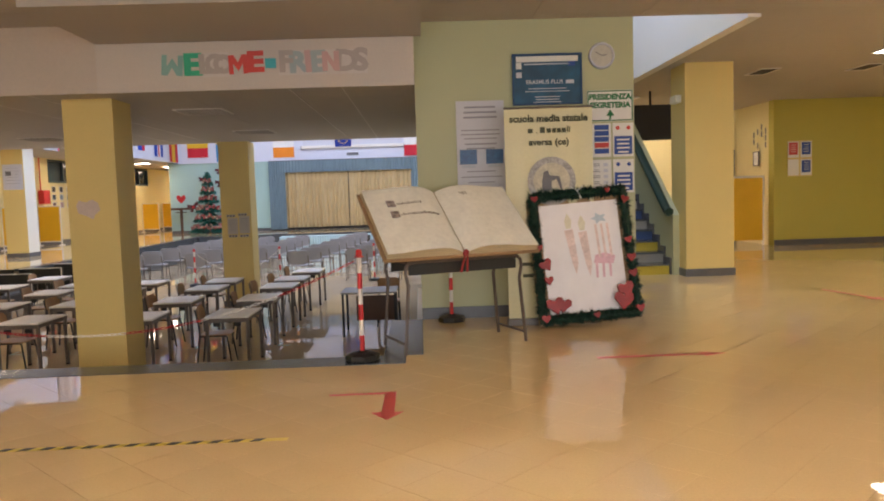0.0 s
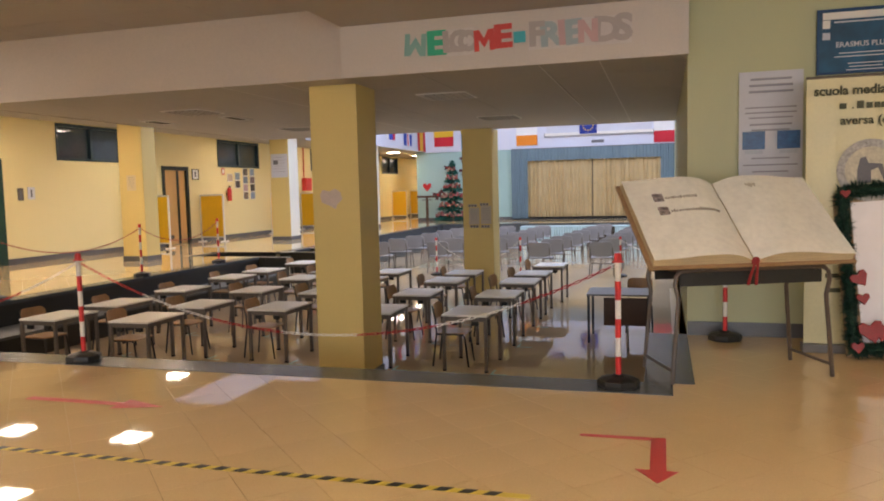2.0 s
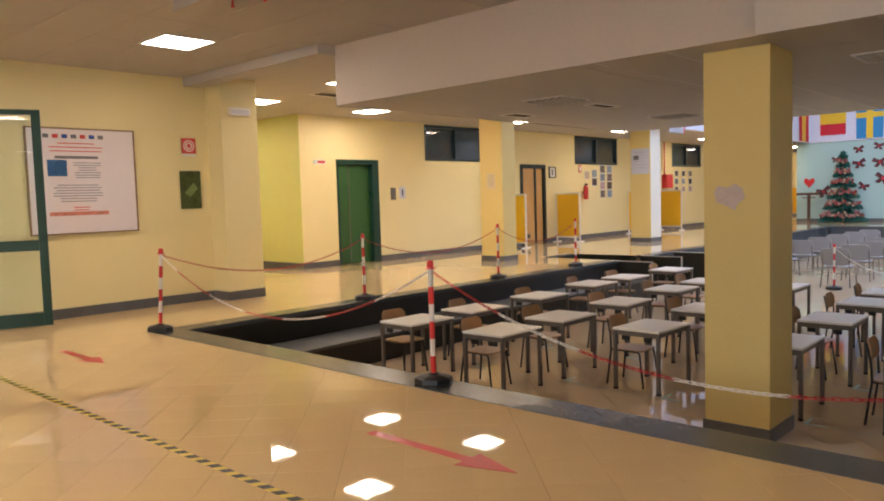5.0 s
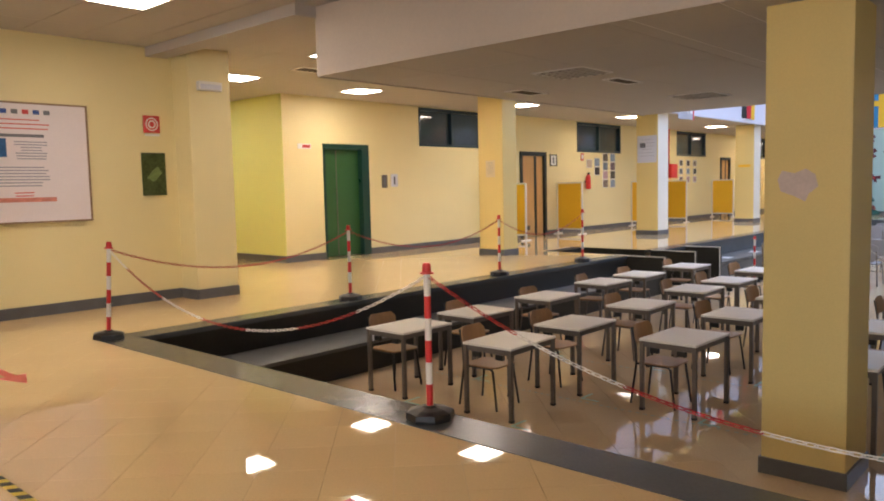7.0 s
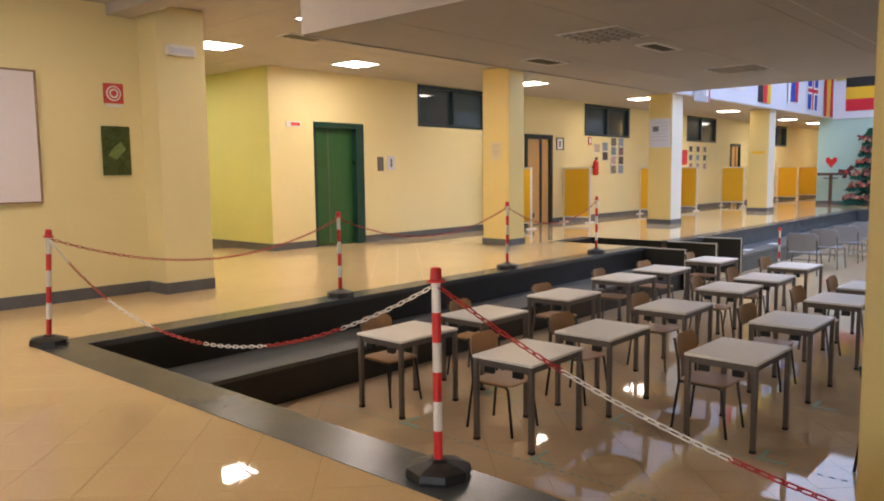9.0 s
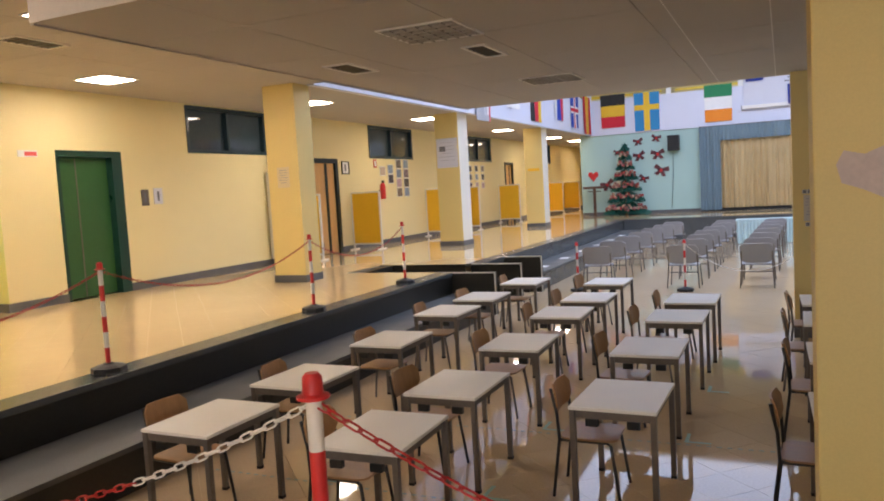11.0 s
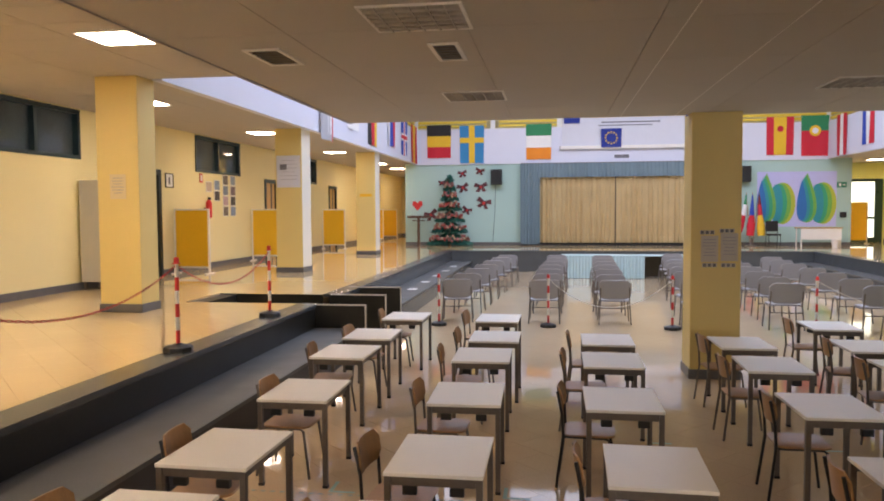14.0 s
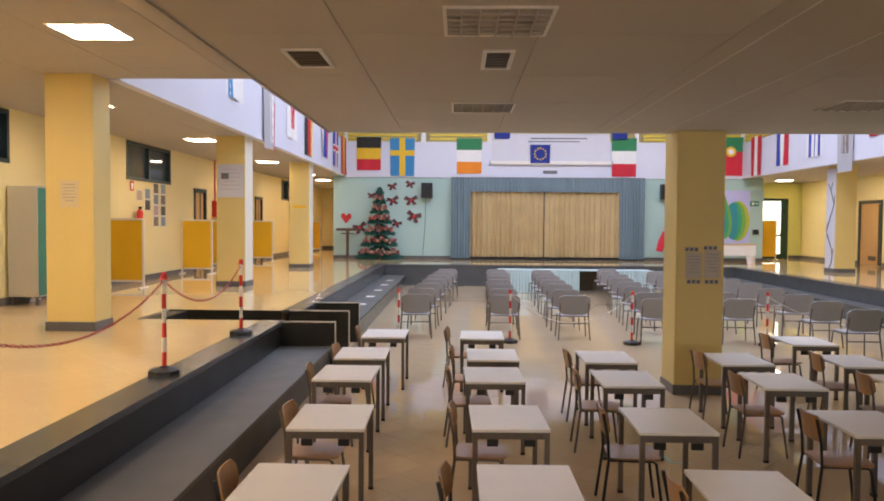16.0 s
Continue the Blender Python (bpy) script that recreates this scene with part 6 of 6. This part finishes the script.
DARKRED = mat("dark_red_ribbon", (0.30, 0.02, 0.025), 0.5, var=0.2)
HB, LB = 0.73, 0.86
part("cover", boxes((-HB - 0.03, HB + 0.03, -0.02, LB + 0.03, 0.0, 0.022)), COVER, bk, "brown card cover", bevel=0.006)
for s in (-1, 1):
    prof = []
    n = 14
    for i in range(n + 1):
        t = i / n
        prof.append((s * (0.005 + t * (HB - 0.005)), 0.04 + 0.105 * math.sin(min(1.0, t * 2.6) * math.pi * 0.5) * (1 - 0.62 * t)))
    bm = bmesh.new()
    a = [bm.verts.new((x, 0, 0.0225)) for x, z in prof], [bm.verts.new((x, 0, z)) for x, z in prof]
    b = [bm.verts.new((x, LB, 0.0225)) for x, z in prof], [bm.verts.new((x, LB, z)) for x, z in prof]
    for i in range(n):
        bm.faces.new((a[0][i], a[0][i + 1], a[1][i + 1], a[1][i]))
        bm.faces.new((b[0][i], b[0][i + 1], b[1][i + 1], b[1][i]))
        bm.faces.new((a[0][i], a[0][i + 1], b[0][i + 1], b[0][i]))
    bm.faces.new((a[0][n], b[0][n], b[1][n], a[1][n]))
    bm.faces.new((a[0][0], b[0][0], b[1][0], a[1][0]))
    part("page_block", bm, PAGEEDGE, bk, "layered page edges")
    bm = bmesh.new()
    rowsv = []
    for j in range(7):
        y = -0.004 + (LB + 0.006) * j / 6
        rowsv.append([bm.verts.new((x * 1.004, y, z + 0.003 + 0.003 * math.sin(j * 2.1 + i))) for i, (x, z) in enumerate(prof)])
    for r0, r1 in zip(rowsv, rowsv[1:]):
        for i in range(n):
            bm.faces.new((r0[i], r0[i + 1], r1[i + 1], r1[i]))
    shell(bm, 0.002)
    part("page", bm, PAGE, bk, "aged cream page", smooth=True)
SEPIA, FAINT = plain("sepia_ink", (0.30, 0.25, 0.19)), plain("faded_ink", (0.48, 0.42, 0.33))
INITIAL = mat("initial_ink", (0.30, 0.24, 0.22), 0.7, var=0.7, scale=40)


def page_top(x):
    t = (abs(x) - 0.005) / (HB - 0.005)
    return 0.04 + 0.105 * math.sin(min(1.0, t * 2.6) * math.pi * 0.5) * (1 - 0.62 * t) + 0.006


for y, w0, tall in ((0.63, 0.24, 0.7), (0.48, 0.36, 1.0)):
    z = page_top(-0.5)
    part("initial_block", boxes((-0.555, -0.48, y - 0.035, y + 0.045, z - 0.02, z + 0.004)), INITIAL, bk)
    bm = bmesh.new()
    k = random.Random(int(y * 100))
    x = -0.465
    while x < -0.465 + w0:
        ww = k.uniform(0.006, 0.013)
        z = page_top(x)
        box(bm, x, x + ww, y - 0.014, y + tall * k.uniform(0.0, 0.016), z - 0.01, z + 0.003)
        x += ww + k.uniform(0.006, 0.012)
    part("writing_bars", bm, SEPIA, bk)
bm = bmesh.new()
for i in range(5):
    z = page_top(0.2 + 0.016 * i)
    box(bm, 0.2 + 0.016 * i, 0.208 + 0.016 * i, 0.735 - 0.012 * (i % 3), 0.758 - 0.007 * (i % 2), z - 0.01, z + 0.003)
part("writing_bars", bm, FAINT, bk)
part("ribbon_knot", lathe(bmesh.new(), [(0.01, -0.01), (0.028, -0.006), (0.032, 0.0), (0.024, 0.008), (0.01, 0.012)], 10), DARKRED, bk, "dark red ribbon knot", at=pose(0.0, -0.01, 0.05, 60, 0, 0))
for x, dx in ((-0.012, -0.012), (0.016, 0.02)):
    part("ribbon", tube(bmesh.new(), [(x, -0.01, 0.045), (x, -0.035, 0.02), (x + dx * 0.5, -0.05, -0.05), (x + dx, -0.075, -0.12)], [0.008, 0.009, 0.011, 0.012], 6), DARKRED, bk, "red ribbon")

# ---- garlanded picture leaning by the wall ----
gp = thing("garlanded_picture", "white drawing board framed with dark green garland and red hearts", "picture", pose(4.02, 8.42, 0.034, -9, 0, 1) @ pose(0, 0, 0, 0, -3.5, 0))
part("backing", boxes((-0.53, 0.53, 0.0, 0.025, 0.0, 1.36)), COVER, gp, "brown card backing", bevel=0.004)
CREASED = mat("creased_white_paper", (0.90, 0.87, 0.89), 0.6, var=0.04, scale=4, fine=9, bump=0.35)
bm = bmesh.new()
k = random.Random(8)
gg = [[bm.verts.new((-0.41 + 0.82 * i / 8, -0.006 - 0.006 * k.random(), 0.11 + 1.13 * j / 10)) for j in range(11)] for i in range(9)]
for c0, c1 in zip(gg, gg[1:]):
    for j in range(10):
        bm.faces.new((c0[j], c1[j], c1[j + 1], c0[j + 1]))
shell(bm, 0.002)
part("drawing_paper", bm, CREASED, gp, "creased white paper")
PINK, LIME, SKYB = mat("pink_crayon", (0.82, 0.66, 0.63), 0.7, var=0.25, scale=9, fine=40), mat("yellow_crayon", (0.78, 0.74, 0.60), 0.7), mat("blue_crayon", (0.55, 0.64, 0.72), 0.7)
ROSY = mat("rose_crayon", (0.78, 0.52, 0.60), 0.7, var=0.2, scale=9)
def drawn(name, c, pts):
    part(name, prism(bmesh.new(), pts, 0.0150, 0.0165, pose(0, 0, 0, 90, 0, 0)), c, gp)


# crayon drawing: two candles and a small stool under a blue star
for x, z in ((-0.17, 0.0), (-0.03, -0.03)):
    drawn("drawn_candle", PINK, [(x, 0.96 + z), (x + 0.09, 0.97 + z), (x + 0.11, 0.62 + z), (x + 0.08, 0.50 + z), (x + 0.05, 0.62 + z)])
    drawn("drawn_flame", LIME, [(x + 0.02, 0.98 + z), (x + 0.07, 0.98 + z), (x + 0.085, 1.06 + z), (x + 0.045, 1.14 + z), (x + 0.01, 1.06 + z)])
for x in (0.16, 0.22, 0.28):
    drawn("drawn_leg", PINK, [(x, 0.66), (x + 0.025, 0.66), (x + 0.01, 1.0), (x - 0.012, 1.0)])
drawn("drawn_seat", ROSY, [(0.1, 0.60), (0.3, 0.58), (0.33, 0.66), (0.22, 0.70), (0.12, 0.68)])
for x in (0.11, 0.18, 0.25):
    drawn("drawn_leg", ROSY, [(x, 0.45), (x + 0.022, 0.45), (x + 0.03, 0.595), (x + 0.005, 0.595)])
drawn("drawn_star", SKYB, [(0.16 + (0.09 if i % 2 else 0.045) * math.cos(i * math.pi / 5) + 0.04, 1.06 + (0.06 if i % 2 else 0.03) * math.sin(i * math.pi / 5)) for i in range(10)])
GARL = mat("dark_green_garland", (0.008, 0.04, 0.022), 0.6, var=0.6, scale=20)
bm = bmesh.new()
CORN = ((-0.49, 0.06), (0.49, 0.06), (0.47, 1.33), (-0.47, 1.33))
for (xa, za), (xb, zb) in zip(CORN, CORN[1:] + CORN[:1]):
    n = 3000
    for i in range(n):
        t = i / n
        lump = 1.0 + 0.2 * math.sin(t * 37) + 0.15 * math.sin(t * 91 + 2)
        c = Vector((xa + (xb - xa) * t, -0.045, za + (zb - za) * t))
        d = Vector((k.gauss(0, 1), min(0.35, k.gauss(-0.3, 0.8)), k.gauss(0, 1))).normalized() * k.uniform(0.05, 0.085) * lump
        s = d.cross(Vector((k.gauss(0, 1), k.gauss(0, 1), k.gauss(0, 1)))).normalized() * 0.0075
        bm.faces.new([bm.verts.new(q) for q in (c - s + d * 0.3, c + s + d * 0.3, c + d)])
tagged(part("garland", bm, GARL, gp, "dark green tinsel garland"), kind="stuff")
part("garland_core", tube(bmesh.new(), [(x, -0.045, z) for x, z in CORN], 0.042, 8, True), GARL, gp)
DEEPRED = mat("glossy_red_heart", (0.30, 0.014, 0.012), 0.45, var=0.3, scale=14)
hm = mesh_of("heart", prism(bmesh.new(), heart, 0, 0.03), DEEPRED, 0.008)
for x, z, s, a in ((-0.36, 0.2, 0.7, 10), (-0.28, 0.2, 0.6, -15), (0.34, 0.19, 0.75, -10), (0.38, 0.3, 0.65, 15), (-0.40, 0.46, 0.36, 5), (-0.41, 0.62, 0.5, 30), (-0.47, 0.8, 0.3, 0), (0.47, 0.62, 0.36, 0), (0.46, 0.8, 0.3, 12), (0.47, 1.22, 0.32, -20), (-0.46, 1.3, 0.28, 0), (0.3, 1.33, 0.22, 0), (-0.47, 0.08, 0.36, 0), (0.5, 0.1, 0.34, 0), (0.47, 0.46, 0.34, 10), (0.05, 0.07, 0.26, 10)):
    o = new("heart", hm)
    o.parent = gp
    o.matrix_basis = pose(x, -0.085, z, 90, 0, 0) @ pose(0, 0, 0, 0, 0, a) @ Matrix.Diagonal((s, s, 1, 1))
part("bow", tube(bmesh.new(), [(-0.06, -0.07, 1.4), (0, -0.08, 1.35), (0.06, -0.07, 1.4), (0.0, -0.08, 1.36), (0.03, -0.08, 1.27)], 0.006, 5), PAPER, gp, "pale string bow")

# ---- teacher's table in the sunken hall ----
td = thing("teacher_table", "grey-topped teacher's table with thin dark legs", "table", pose(1.5, 12.4, PIT))
part("tabletop", boxes((-0.42, 0.42, -0.36, 0.36, 0.645, 0.67)), mat("dark_grey_laminate", (0.22, 0.21, 0.2), 0.35), td, bevel=0.005)
for x in (-0.39, 0.39):
    for y in (-0.33, 0.33):
        part("leg", boxes((x - 0.016, x + 0.016, y - 0.016, y + 0.016, 0, 0.6445)), BLACKTUBE, td)
part("front_panel", boxes((-0.2, 0.4, -0.2, -0.18, 0.22, 0.6)), DARKWOOD, td, "brown wooden panel")
tc = copy_thing(dark_chair, pose(1.75, 13.05, PIT, 0, 0, -90))
tagged(tc, "school chair with beech plywood seat drawn up to the teacher's table", "chair")

# ---- stone tiles ----
T = 0.34
GAP = 0.001


def clip(poly, x0, x1, y0, y1):
    for ax, lim, keep in ((0, x0, 1), (0, x1, -1), (1, y0, 1), (1, y1, -1)):
        out = []
        for i, p in enumerate(poly):
            q = poly[(i + 1) % len(poly)]
            a, b = (p[ax] - lim) * keep, (q[ax] - lim) * keep
            if a >= 0:
                out.append(p)
            if (a >= 0) != (b >= 0):
                t = a / (a - b)
                out.append((p[0] + (q[0] - p[0]) * t, p[1] + (q[1] - p[1]) * t))
        poly = out
        if len(poly) < 3:
            return []
    return poly


C45 = math.sqrt(0.5)


def diamond(i, j):
    cx, cy = (i - j) * T * C45, (i + j) * T * C45
    h = (T / 2 - GAP) / C45
    return cx, cy, [(cx + h, cy), (cx, cy + h), (cx - h, cy), (cx, cy - h)]


def lay(name, parent, regions, top, material, near=None):
    """Diagonal tiles over rectangles; the whole ones inside the near rectangle become objects of their own."""
    verts, faces, single = [], [], []
    for x0, x1, y0, y1 in regions:
        pad = T
        lo_s, hi_s = int((x0 + y0 - 2 * pad) / (2 * T * C45)) - 1, int((x1 + y1 + 2 * pad) / (2 * T * C45)) + 1
        lo_d, hi_d = int((y0 - x1 - 2 * pad) / (2 * T * C45)) - 1, int((y1 - x0 + 2 * pad) / (2 * T * C45)) + 1
        for i in range(lo_s, hi_s + 1):
            for j in range(lo_d, hi_d + 1):
                cx, cy, poly = diamond(i, j)
                if not (x0 - T < cx < x1 + T and y0 - T < cy < y1 + T):
                    continue
                got = clip(poly, x0, x1, y0, y1)
                if not got:
                    continue
                if near and len(got) == 4 and near[0] < cx < near[1] and near[2] < cy < near[3] and len(single) < 300 and all(abs(a[0] - b[0]) + abs(a[1] - b[1]) < 1e-6 for a, b in zip(sorted(got), sorted(poly))):
                    single.append((cx, cy))
                    continue
                n0, m = len(verts), len(got)
                verts += [(x, y, top) for x, y in got] + [(x, y, top - 0.007) for x, y in got]
                faces.append(tuple(range(n0, n0 + m)))
                faces += [(n0 + a, n0 + m + a, n0 + m + (a + 1) % m, n0 + (a + 1) % m) for a in range(m)]
    me = bpy.data.meshes.new(name)
    me.from_pydata(verts, [], faces)
    me.materials.append(material)
    o = new(name, me)
    o.parent = parent
    tagged(o, "", "", "", "stuff")
    if single:
        h = (T / 2 - GAP) / C45
        tm = mesh_of("tile", prism(bmesh.new(), [(h, 0), (0, h), (-h, 0), (0, -h)], -0.007, 0), material)
        for cx, cy in single:
            t = new("tile", tm)
            t.parent = parent
            t.matrix_basis = pose(cx, cy, top + 0.0002 * math.sin(cx * 7 + cy * 13))


REG = pierced(-16.0, 14.0, -6.0, 47.8, [(-7.12, 2.15, 7.0, 9.2), (-7.12, 2.3, 9.2, 17.85), (-7.12, 5.4, 17.85, 32.4), (NOTCH[0], -7.12, NOTCH[2], NOTCH[3]), (2.3, 4.72, 9.2, 17.85)])
lay("floor_tiles", floor, REG, 0.0, FLOOR_TILES, (-4.6, 2.4, 3.0, 7.0))
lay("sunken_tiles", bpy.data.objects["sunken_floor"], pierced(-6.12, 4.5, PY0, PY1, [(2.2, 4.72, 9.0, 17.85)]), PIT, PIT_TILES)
